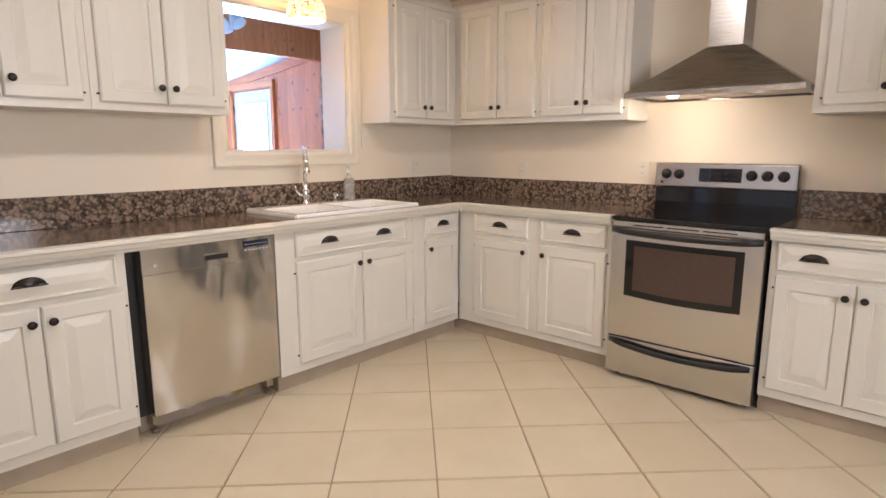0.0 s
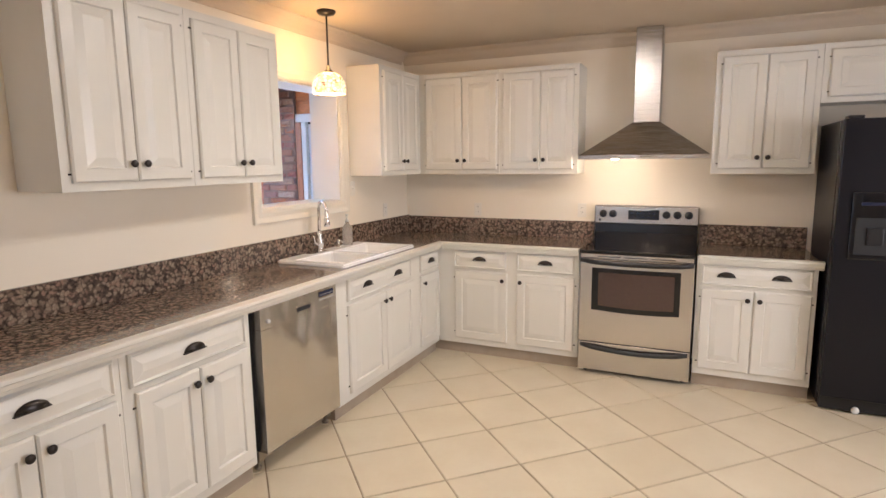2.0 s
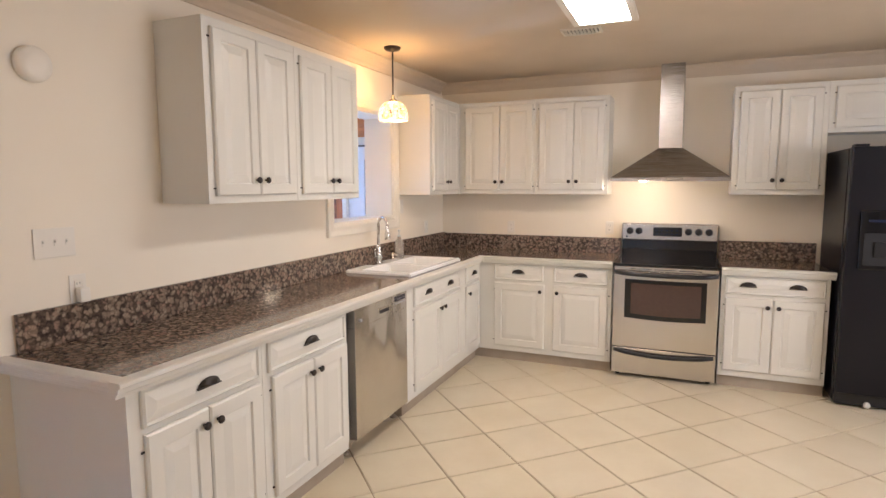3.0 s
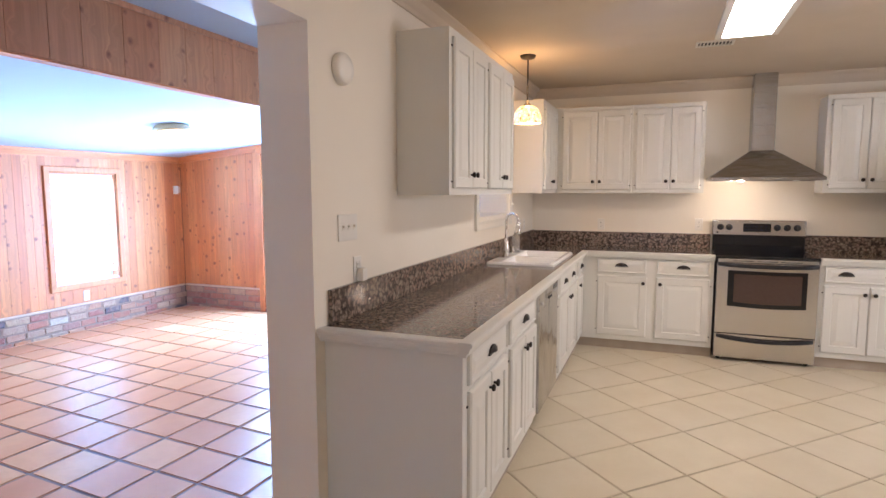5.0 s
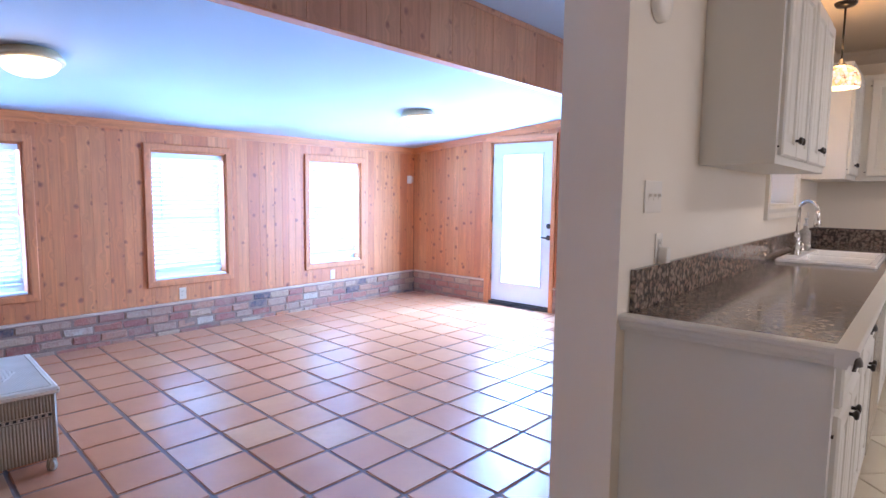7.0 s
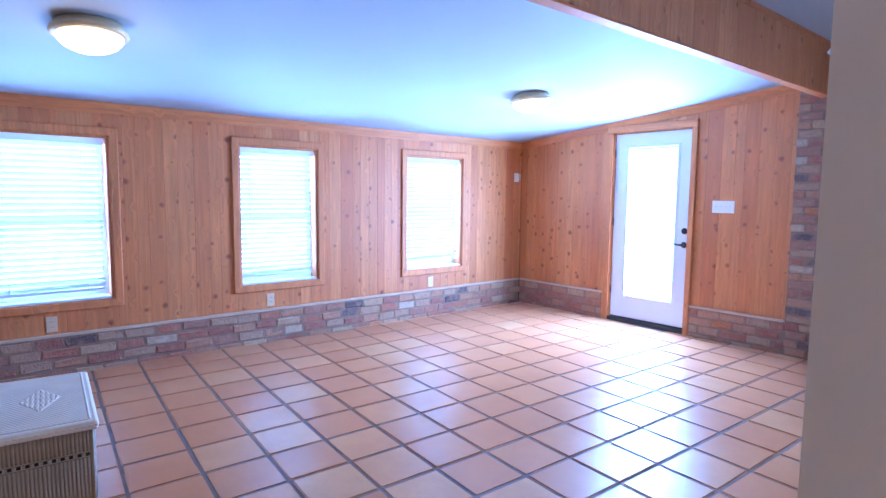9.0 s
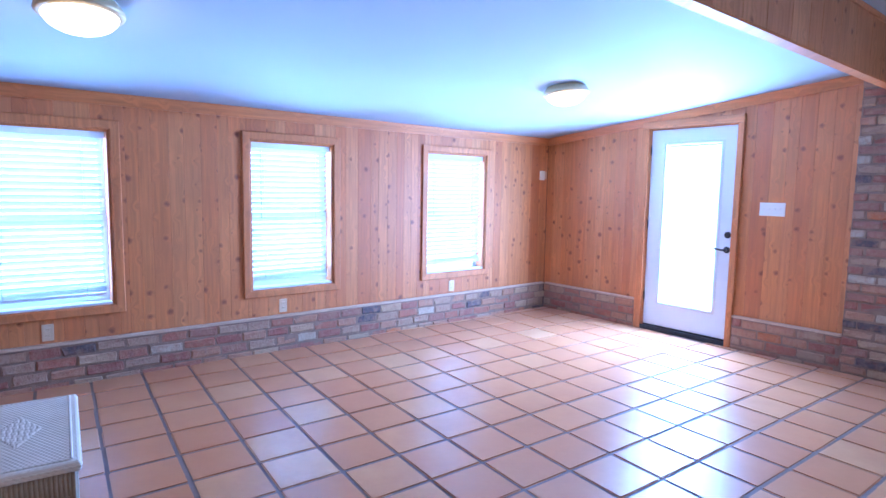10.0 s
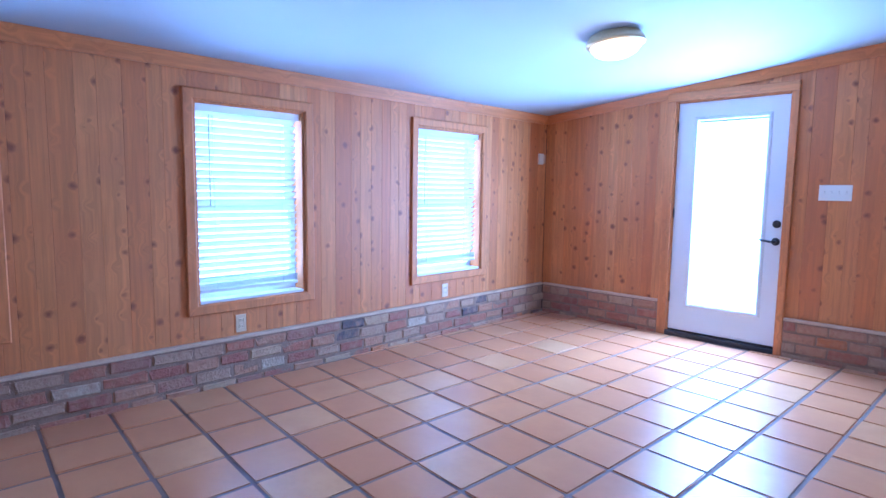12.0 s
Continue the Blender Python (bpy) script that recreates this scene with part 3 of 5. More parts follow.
base_cabinet("white painted base cabinet with one drawer at the counter's end", face_east(0, -4.11), 0.655, [(0.05, 0.625, [0.335])], [(0.055, 0.335, 1), (0.34, 0.63, -1)])
base_cabinet("white painted base cabinet with a drawer beside the dishwasher", face_east(0, -3.453), 0.672, [(0.03, 0.635, [0.33])], [(0.05, 0.352, 1), (0.357, 0.655, -1)])
base_cabinet("white painted sink cabinet with a false front and two doors", face_east(0, -2.07), 0.995, [(0.115, 0.94, [0.33, 0.73])], [(0.115, 0.562, 1), (0.567, 0.98, -1)])
base_cabinet("narrow white painted corner cabinet with one drawer", face_east(0, -1.073), 0.453, [(0.105, 0.43, [0.27])], [(0.105, 0.43, -1)])
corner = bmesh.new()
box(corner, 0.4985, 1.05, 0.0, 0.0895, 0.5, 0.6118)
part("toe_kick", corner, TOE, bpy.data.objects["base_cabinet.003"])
base_cabinet("white painted base cabinet with two drawers beside the range", face_south(0.612, 0), 1.138, [(0.14, 0.575, [0.36]), (0.665, 1.105, [0.89])], [(0.145, 0.585, 1), (0.665, 1.11, -1)])
base_cabinet("white painted base cabinet between the range and refrigerator", face_south(2.548, 0), 0.70, [(0.03, 0.675, [0.18, 0.50])], [(0.03, 0.345, 1), (0.352, 0.675, -1)])


def wall_cabinet(label, m, width, v0, v1, doors, depth=0.29, knobs=True, knob_v=0.075):
    ob = thing("wall_cabinet", label, "cabinet", m, "kitchen wall cabinets")
    bm = bmesh.new()
    box(bm, 0, width, v0, v1, 0.0, depth)
    part("body", bm, CABINET, ob)
    for u0, u1, side in doors:
        d = part("door", raised_panel(u0, u1, v0 + 0.035, v1 - 0.04, depth, 0.02, 0.055), CABINET, ob)
        if knobs:
            knob(d, u1 - 0.03 if side > 0 else u0 + 0.03, v0 + knob_v + 0.035, depth + 0.019)
        hu = u0 - 0.004 if side > 0 else u1 + 0.004
        for v in (v0 + 0.07, v1 - 0.085):
            hinge(d, hu, v, depth)
    return ob


UP0, UP1 = 1.463, 2.295
wall_cabinet("white painted wall cabinet with two doors near the opening", face_east(0.001, -3.39), 0.645, UP0, UP1, [(0.04, 0.327, 1), (0.332, 0.615, -1)])
wall_cabinet("white painted wall cabinet with two doors beside the pass-through", face_east(0.001, -2.743), 0.645, UP0, UP1, [(0.035, 0.325, 1), (0.330, 0.615, -1)])
wall_cabinet("white painted corner wall cabinet with two narrow doors", face_east(0.001, -0.958), 0.955, UP0, UP1, [(0.05, 0.335, 1), (0.34, 0.63, -1)])
wall_cabinet("white painted wall cabinet with two doors over the counter", face_south(0.293, -0.001), 0.725, UP0, UP1, [(0.065, 0.395, 1), (0.40, 0.705, -1)])
wall_cabinet("white painted wall cabinet with two doors beside the hood", face_south(1.02, -0.001), 0.635, UP0, UP1, [(0.035, 0.337, 1), (0.342, 0.60, -1)])
wall_cabinet("white painted wall cabinet with two doors beside the hood", face_south(2.597, -0.001), 0.625, UP0, UP1, [(0.04, 0.31, 1), (0.315, 0.59, -1)])
wall_cabinet("white painted short cabinet over the refrigerator", face_south(3.224, -0.001), 1.0, 1.92, UP1, [(0.04, 0.485, 1), (0.49, 0.96, -1)], 0.29, False)

# ---------------------------------------------------------------- worktop
EDGE = [(0.0, 0.0), (0.03, 0.0), (0.034, 0.012), (0.042, 0.018), (0.046, 0.034), (0.055, 0.040), (0.055, 0.052), (0.048, 0.056), (0.0, 0.056)]
SINK = (0.05, 0.57, -1.91, -0.965)
worktop = thing("worktop", "polished brown granite worktop with a white wooden edge", "counter")
bm = bmesh.new()
slab(bm, 0.0, 1.753, -4.115, -0.001, 0.874, 0.922, "x", [(SINK[0] + 0.03, SINK[1] - 0.03, SINK[2] + 0.03, SINK[3] - 0.03), (0.612, 1.753, -4.115, -0.612)])
for v in bm.verts:
    v.co.y, v.co.z = v.co.z, v.co.y
part("slab", bm, GRANITE, worktop)
part("slab", soft_box(2.546, 3.25, -0.612, -0.001, 0.874, 0.922, 0.002, 1), GRANITE, worktop)
part("backsplash", soft_box(0.001, 0.022, -4.08, -0.001, 0.9225, 1.072, 0.002, 1), GRANITE, worktop)
part("backsplash", soft_box(0.0225, 1.753, -0.022, -0.001, 0.9225, 1.065, 0.002, 1), GRANITE, worktop)
part("backsplash", soft_box(2.546, 3.25, -0.022, -0.001, 0.9225, 1.072, 0.002, 1), GRANITE, worktop)
part("edge", sweep(EDGE, "y", -4.17, -0.667, (0.6125, 0, 0.870)), CABINET, worktop, "white wooden edge moulding")
part("edge", sweep(EDGE, "x", 0.667, 1.753, (0, -0.6125, 0.870)), CABINET, worktop, "white wooden edge moulding")
part("edge", sweep(EDGE, "x", 2.546, 3.27, (0, -0.6125, 0.870)), CABINET, worktop, "white wooden edge moulding")
part("edge", sweep(EDGE, "x", 0.0, 0.6125, (0, -4.1155, 0.870)), CABINET, worktop, "white wooden edge moulding")
bm = bmesh.new()
box(bm, 0.6125, 0.666, -0.666, -0.6125, 0.8705, 0.9255)
part("edge", bm, CABINET, worktop)

# ---------------------------------------------------------------- sink and its fittings
sink = thing("sink", "white enamel double-bowl sink set into the worktop", "sink")
bm = bmesh.new()
x0, x1, y0, y1 = SINK
bowls = [(x0 + 0.12, x1 - 0.045, y0 + 0.05, -1.475), (x0 + 0.12, x1 - 0.045, -1.435, y1 - 0.05)]
xs = sorted({x0, x1, bowls[0][0], bowls[0][1]})
ys = sorted({y0, y1, *(b for bo in bowls for b in bo[2:])})
grid = {(i, k): bm.verts.new((xs[i], ys[k], 0.944)) for i in range(4) for k in range(6)}
for i in range(3):
    for k in range(5):
        quad = (grid[i, k], grid[i + 1, k], grid[i + 1, k + 1], grid[i, k + 1])
        if i == 1 and k in (1, 3):
            low = [bm.verts.new((q.co.x + (0.03 if q in quad[0::3] else -0.03), q.co.y + (0.03 if q in quad[:2] else -0.03), 0.76)) for q in quad]
            for a in range(4):
                bm.faces.new((quad[a], quad[(a + 1) % 4], low[(a + 1) % 4], low[a]))
            bm.faces.new(low)
        else:
            bm.faces.new(quad)
border = [e for e in bm.edges if len(e.link_faces) == 1]
out = bmesh.ops.extrude_edge_only(bm, edges=border)
bmesh.ops.translate(bm, verts=[g for g in out["geom"] if isinstance(g, bmesh.types.BMVert)], vec=(0, 0, -0.021))
bmesh.ops.recalc_face_normals(bm, faces=bm.faces[:])
bmesh.ops.bevel(bm, geom=[e for e in bm.edges if e.calc_face_angle(0) > 0.5], offset=0.009, segments=3, affect="EDGES")
part("basin", bm, PORCELAIN, sink)
for y in (-1.68, -1.23):
    part("drain", lathe([(0.04, 0.761), (0.042, 0.765), (0.03, 0.764)], 20, (0.33, y, 0)), CHROME, sink)

FX, FY = 0.105, -1.52
faucet = thing("faucet", "chrome gooseneck kitchen faucet with a pull-down spray head", "faucet")
part("base", lathe([(0.032, 0.944), (0.033, 0.950), (0.026, 0.958), (0.022, 0.975), (0.027, 0.99), (0.027, 1.03), (0.020, 1.045), (0.023, 1.055), (0.016, 1.075), (0.0135, 1.09)], 20, (FX, FY, 0)), CHROME, faucet)
ux, uy = 0.86, -0.51
arc = [(FX, FY, 1.08), (FX, FY, 1.20)]
for k in range(1, 13):
    a = math.pi * k / 12
    r = 0.068
    arc.append((FX + ux * r * (1 - math.cos(a)), FY + uy * r * (1 - math.cos(a)), 1.235 + r * math.sin(a)))
part("spout", tube(arc, 0.0115, 12), CHROME, faucet)
hx, hy = FX + ux * 0.136, FY + uy * 0.136
part("spray_head", lathe([(0.012, 1.238), (0.015, 1.225), (0.014, 1.205), (0.020, 1.185), (0.022, 1.150), (0.019, 1.138), (0.012, 1.136)][::-1], 16, (hx, hy, 0)), CHROME, faucet)
part("lever", tube([(FX, FY, 1.0), (FX - 0.005, FY - 0.045, 1.005), (FX + 0.01, FY - 0.075, 1.03), (FX + 0.02, FY - 0.085, 1.065)], [0.014, 0.012, 0.008, 0.006], 10), CHROME, faucet)
part("plate", soft_box(FX - 0.03, FX + 0.03, FY - 0.13, FY + 0.05, 0.944, 0.949, 0.002, 1), CHROME, faucet)

dispenser = thing("soap_dispenser", "small chrome soap dispenser on the sink rim", "dispenser")
part("stem", lathe([(0.018, 0.944), (0.018, 0.952), (0.010, 0.957), (0.010, 0.985), (0.014, 0.988), (0.014, 1.0), (0.005, 1.004)], 16, (0.105, -1.29, 0)), CHROME, dispenser)
part("nozzle", tube([(0.105, -1.29, 0.993), (0.14, -1.305, 0.995), (0.155, -1.312, 0.985)], 0.006, 8), CHROME, dispenser)

bottle = thing("soap_bottle", "clear plastic soap bottle with a pump beside the faucet", "bottle")
part("bottle", lathe([(0.036, 0.9445), (0.038, 0.95), (0.038, 1.06), (0.034, 1.085), (0.016, 1.105), (0.014, 1.12), (0.0, 1.121)], 20, (0.10, -1.165, 0)), BOTTLE, bottle)
part("pump", lathe([(0.015, 1.1215), (0.015, 1.135), (0.005, 1.138), (0.005, 1.165), (0.012, 1.168), (0.012, 1.178), (0.003, 1.18)], 14, (0.10, -1.165, 0)), CORD, bottle)

# ---------------------------------------------------------------- dishwasher
dw = thing("dishwasher", "stainless steel dishwasher under the worktop with its base open", "dishwasher", face_east(0, -2.777))
bm = bmesh.new()
box(bm, 0.002, 0.70, 0.10, 0.872, 0.05, 0.55)
part("body", bm, BLACK, dw)
part("door", soft_box(0.052, 0.685, 0.115, 0.757, 0.56, 0.632, 0.002), STEEL_DENTED, dw)
panel = part("control_panel", soft_box(0.052, 0.685, 0.7575, 0.868, 0.56, 0.632, 0.002), STEEL_DENTED, dw)
# dark plate drawn for the shaded hollow of the handle
part("handle_recess", soft_box(0.33, 0.44, 0.785, 0.812, 0.625, 0.6355, 0.003), DARK, panel)
part("handle_lip", soft_box(0.325, 0.445, 0.808, 0.816, 0.63, 0.640, 0.002, 1), STEEL, panel)
part("display", soft_box(0.52, 0.655, 0.822, 0.852, 0.63, 0.6352, 0.001, 1), BLUE_PRINT, panel)
for k in range(7):
    part("button", lathe([(0.005, 0.633), (0.005, 0.637), (0.003, 0.638)], 10, (0.53 + 0.019 * k, 0.808, 0)), GREY_PRINT, panel)
part("knob", lathe([(0.010, 0.633), (0.010, 0.641), (0.006, 0.643)], 16, (0.105, 0.795, 0)), GREY_PRINT, panel)
for k in range(8):
    part("display_mark", soft_box(0.528 + 0.0155 * k, 0.536 + 0.0155 * k, 0.833, 0.836, 0.6352, 0.6357, 0.0002, 1), GREY_PRINT, panel)
for u in (0.085, 0.665):
    part("foot", lathe([(0.02, 0.0), (0.02, 0.012), (0.008, 0.014), (0.008, 0.10)], 12, (0, 0, 0), "Y"), NICKEL, dw).location = (u, 0.0, 0.53)
    part("bracket", soft_box(u - 0.02, u + 0.02, 0.045, 0.112, 0.52, 0.56, 0.002, 1), NICKEL, dw)
part("plinth", soft_box(0.03, 0.69, 0.0, 0.085, 0.465, 0.488, 0.002, 1), TOE, dw)
part("insulation", tube([(0.12, 0.095, 0.5), (0.25, 0.075, 0.51), (0.36, 0.088, 0.5), (0.45, 0.07, 0.51), (0.52, 0.09, 0.5)], [0.012, 0.026, 0.02, 0.028, 0.012], 8), CORD, dw, "loose white insulation under the door")
part("cable", tube([(0.50, 0.03, 0.5), (0.56, 0.075, 0.53), (0.60, 0.05, 0.52), (0.63, 0.085, 0.5)], 0.006, 8), YELLOW, dw, "yellow cable")

# ---------------------------------------------------------------- range
RX, RW = 1.761, 0.778
stove = thing("range", "stainless steel electric range with a black glass cooktop", "oven", face_south(RX, 0))
bm = bmesh.new()
box(bm, 0.004, RW - 0.004, 0.03, 0.905, 0.03, 0.635)
part("body", bm, BLACK, stove)
part("cooktop", soft_box(0, RW, 0.905, 0.925, 0.03, 0.665, 0.006), BLACK_GLASS, stove)
for u, v, r in ((0.21, 0.20, 0.09), (0.57, 0.20, 0.075), (0.21, 0.46, 0.075), (0.57, 0.46, 0.105)):
    part("burner_ring", lathe([(r, 0), (r, 0.0003), (r - 0.004, 0.0004)], 32, (u, 0.9251, v), "Y"), BLACK_GLASS, stove)
part("vent_strip", soft_box(0.012, RW - 0.012, 0.866, 0.902, 0.62, 0.668, 0.004), STEEL, stove)
for k in range(3):
    part("vent_slot", soft_box(0.13 + 0.18 * k, 0.29 + 0.18 * k, 0.881, 0.887, 0.664, 0.6695, 0.001, 1), DARK, stove)
door = part("oven_door", soft_box(0.006, RW - 0.006, 0.25, 0.864, 0.61, 0.668, 0.006), STEEL, stove)


def bowed_bar(u0, u1, v, sag, w0, out, rv, rw, n=18):
    """A flat bar that bows down and out in its middle."""
    bm = bmesh.new()
    rings = []
    for i in range(n + 1):
        f = i / n
        s = math.sin(math.pi * f)
        c = Vector((u0 + (u1 - u0) * f, v - sag * s, w0 + out * min(1, 3 * s)))
        rings.append([bm.verts.new(c + Vector((0, rv * math.cos(2 * math.pi * k / 10), rw * math.sin(2 * math.pi * k / 10)))) for k in range(10)])
    for a, b in zip(rings, rings[1:]):
        for k in range(10):
            bm.faces.new((a[k], a[(k + 1) % 10], b[(k + 1) % 10], b[k]))
    bm.faces.new(rings[0][::-1])
    bm.faces.new(rings[-1])
    for f in bm.faces:
        f.smooth = True
    return bm


part("handle", bowed_bar(0.012, RW - 0.012, 0.855, 0.012, 0.668, 0.045, 0.017, 0.012), BLACK, door, "black bowed door handle")


def curved_frame(u0, u1, v0, v1, w0, w1, sag):
    bm = bmesh.new()
    n = 14
    cols = []
    for i in range(n + 1):
        f = i / n
        d = sag * math.sin(math.pi * f)
        cols.append([bm.verts.new((u0 + (u1 - u0) * f, vv - (d if low else d * 0.3), ww)) for vv, low in ((v0, 1), (v1, 0)) for ww in (w0, w1)])
    for a, b in zip(cols, cols[1:]):
        for p, q in ((0, 1), (1, 3), (3, 2), (2, 0)):
            bm.faces.new((a[p], a[q], b[q], b[p]))
    bm.faces.new((cols[0][0], cols[0][1], cols[0][3], cols[0][2]))
    bm.faces.new((cols[-1][0], cols[-1][2], cols[-1][3], cols[-1][1]))
    return bm


part("window_frame", curved_frame(0.095, 0.690, 0.492, 0.802, 0.664, 0.6705, 0.012), BLACK_GLASS, door, "black glass window surround")
part("window", curved_frame(0.142, 0.652, 0.527, 0.772, 0.666, 0.6725, 0.010), OVEN_GLASS, door, "smoky oven window")
drawer = part("drawer", soft_box(0.006, RW - 0.006, 0.032, 0.243, 0.61, 0.664, 0.006), STEEL, stove)
part("handle", bowed_bar(0.022, RW - 0.022, 0.222, 0.028, 0.662, 0.026, 0.016, 0.010), BLACK, drawer, "black bowed drawer handle")
bm = soft_box(0.0, RW, 1.058, 1.208, 0.022, 0.085, 0.012, 3)
back = part("backguard", bm, STEEL, stove)
bm = bmesh.new()
box(bm, 0.006, RW - 0.006, 0.925, 1.06, 0.022, 0.075)
part("riser", bm, BLACK_GLASS, stove)
part("display", soft_box(0.262, 0.495, 1.098, 1.178, 0.08, 0.0875, 0.006), BLACK_GLASS, back)
for k in range(5):
    for j in range(2):
        part("display_mark", soft_box(0.285 + 0.04 * k, 0.303 + 0.04 * k, 1.115 + 0.03 * j, 1.122 + 0.03 * j, 0.0875, 0.088, 0.0002, 1), BLUE_PRINT, back)
for u in (0.070, 0.145, 0.545, 0.625, 0.705):
    bm = lathe([(0.030, 0.084), (0.030, 0.088), (0.025, 0.092), (0.023, 0.108), (0.019, 0.112), (0.004, 0.113)], 20, (u, 1.140, 0))
    kn = part("knob", bm, BLACK, back, "black control knob")
    part("grip", soft_box(u - 0.005, u + 0.005, 1.118, 1.162, 0.106, 0.119, 0.002, 1), BLACK, kn)
part("indicator", lathe([(0.008, 0.084), (0.008, 0.089), (0.004, 0.090)], 12, (0.045, 1.09, 0)), BLACK, back)
part("badge", soft_box(0.36, 0.40, 1.078, 1.084, 0.084, 0.0865, 0.0005, 1), GREY_PRINT, back)
for u in (0.05, RW - 0.05):
    for w in (0.08, 0.58):
        part("foot", lathe([(0.018, 0), (0.018, 0.032)], 10, (u, 0, w), "Y"), BLACK, stove)

# ---------------------------------------------------------------- hood
hood = thing("range_hood", "stainless steel pyramid chimney hood with one lamp lit", "hood", face_south(0.048, -0.001))
bm = bmesh.new()
u0, u1, wd = 1.645, 2.54, 0.445
ring = lambda a0, a1, d, v: [bm.verts.new(p) for p in ((a0, v, 0), (a1, v, 0), (a1, v, d), (a0, v, d))]
r0, r1, r2 = ring(u0, u1, wd, 1.572), ring(u0, u1, wd, 1.600), ring(1.995, 2.185, 0.185, 1.845)
for a, b in ((r0, r1), (r1, r2)):
    for i in range(4):
        bm.faces.new((a[i], a[(i + 1) % 4], b[(i + 1) % 4], b[i]))
bm.faces.new(r2)
inner = ring(u0 + 0.03, u1 - 0.03, wd - 0.03, 1.572)
for i in range(4):
    bm.faces.new((r0[i], r0[(i + 1) % 4], inner[(i + 1) % 4], inner[i]))
up = [bm.verts.new((v.co.x, 1.588, v.co.z)) for v in inner]
for i in range(4):
    bm.faces.new((inner[i], inner[(i + 1) % 4], up[(i + 1) % 4], up[i]))
bm.faces.new(up[::-1])
part("canopy", bm, STEEL_HOOD, hood)
part("chimney", soft_box(1.997, 2.183, 1.842, 2.533, 0.0, 0.183, 0.003, 1), STEEL_HOOD, hood)
for k in range(3):
    part("filter", soft_box(1.71 + 0.27 * k, 1.96 + 0.27 * k, 1.581, 1.587, 0.05, 0.33, 0.002, 1), NICKEL, hood)
for u, glow in ((1.90, True), (2.33, False)):
    part("bulb", lathe([(0.032, -1.5875), (0.032, -1.576), (0.022, -1.567), (0.004, -1.564)], 16, (0, 0, 0)), BULB_GLOW if glow else PORCELAIN, hood, "lit halogen lamp" if glow else "unlit lamp").matrix_local = Matrix.Translation((u, 0, 0.385)) @ Matrix(((1, 0, 0, 0), (0, 0, -1, 0), (0, 1, 0, 0), (0, 0, 0, 1)))
part("control_strip", soft_box(2.08, 2.20, 1.580, 1.592, wd - 0.001, wd + 0.002, 0.001, 1), NICKEL, hood)
point_lamp("hood_lamp", (1.948, -0.39, 1.530), 4.5, WARM, 0.03)

# ---------------------------------------------------------------- refrigerator
fridge = thing("refrigerator", "black side-by-side refrigerator with a door dispenser", "refrigerator", face_south(3.278, -0.03))
part("body", soft_box(0, 0.905, 0.03, 1.785, 0.0, 0.66, 0.008), FRIDGE, fridge)
for a0, a1, hu in ((0.003, 0.395, 0.365), (0.402, 0.902, 0.43)):
    d = part("door", soft_box(a0, a1, 0.10, 1.79, 0.665, 0.74, 0.014, 3), FRIDGE, fridge)
    part("handle", tube([(hu, 0.55, 0.742), (hu, 0.56, 0.785), (hu, 1.0, 0.79), (hu, 1.58, 0.785), (hu, 1.60, 0.742)], 0.012, 10), BLACK, d)
    part("hinge_cover", soft_box(a0 + 0.02 if a0 < 0.1 else a1 - 0.1, a0 + 0.1 if a0 < 0.1 else a1 - 0.02, 1.79, 1.808, 0.62, 0.72, 0.005), BLACK, d)
    if a0 < 0.1:
        disp = part("dispenser", soft_box(0.075, 0.325, 0.97, 1.37, 0.735, 0.752, 0.008), BLACK_GLASS, d)
        part("recess", soft_box(0.10, 0.30, 1.0, 1.22, 0.745, 0.7535, 0.006), DARK, disp)
        part("paddle", soft_box(0.16, 0.24, 1.06, 1.16, 0.75, 0.765, 0.004), BLACK, disp)
        part("buttons", soft_box(0.12, 0.28, 1.29, 1.31, 0.75, 0.7535, 0.002, 1), BLUE_PRINT, disp)
part("grille", soft_box(0.01, 0.895, 0.015, 0.095, 0.60, 0.70, 0.006), BLACK, fridge)
part("roller", lathe([(0.02, 0), (0.022, 0.004), (0.022, 0.016), (0.018, 0.02)], 14, (0.20, 0.028, 0.70)), CORD, fridge)
for u in (0.06, 0.84):
    part("foot", lathe([(0.02, 0), (0.02, 0.035)], 10, (u, 0, 0.55), "Y"), BLACK, fridge)

# ---------------------------------------------------------------- kitchen lamps and small wall things
PX, PY = 0.285, -1.59
pendant = thing("pendant_lamp", "pendant lamp with a glowing amber mosaic glass shade", "lamp")
part("canopy", lathe([(0.006, 2.500), (0.05, 2.510), (0.062, 2.525), (0.062, 2.5345)], 24, (PX, PY, 0)), BRONZE, pendant)
part("rod", lathe([(0.006, 2.165), (0.006, 2.505)], 10, (PX, PY, 0)), BRONZE, pendant)
part("cap", lathe([(0.035, 2.145), (0.03, 2.157), (0.016, 2.17), (0.010, 2.19), (0.006, 2.195)], 18, (PX, PY, 0)), BRONZE, pendant)
bm = bmesh.new()
prof = [(0.035, 2.15), (0.06, 2.143), (0.082, 2.125), (0.098, 2.1), (0.107, 2.07), (0.110, 2.04), (0.106, 2.013), (0.103, 2.014), (0.107, 2.04), (0.104, 2.07), (0.095, 2.098), (0.079, 2.122), (0.058, 2.139), (0.034, 2.146)]
rings = [[bm.verts.new((PX + r * (1 + 0.012 * math.cos(8 * a)) * math.cos(a), PY + r * (1 + 0.012 * math.cos(8 * a)) * math.sin(a), h)) for a in (2 * math.pi * i / 40 for i in range(40))] for r, h in prof]
for a, b in zip(rings, rings[1:]):
    for i in range(40):
        bm.faces.new((a[i], a[(i + 1) % 40], b[(i + 1) % 40], b[i]))
for f in bm.faces:
    f.smooth = True
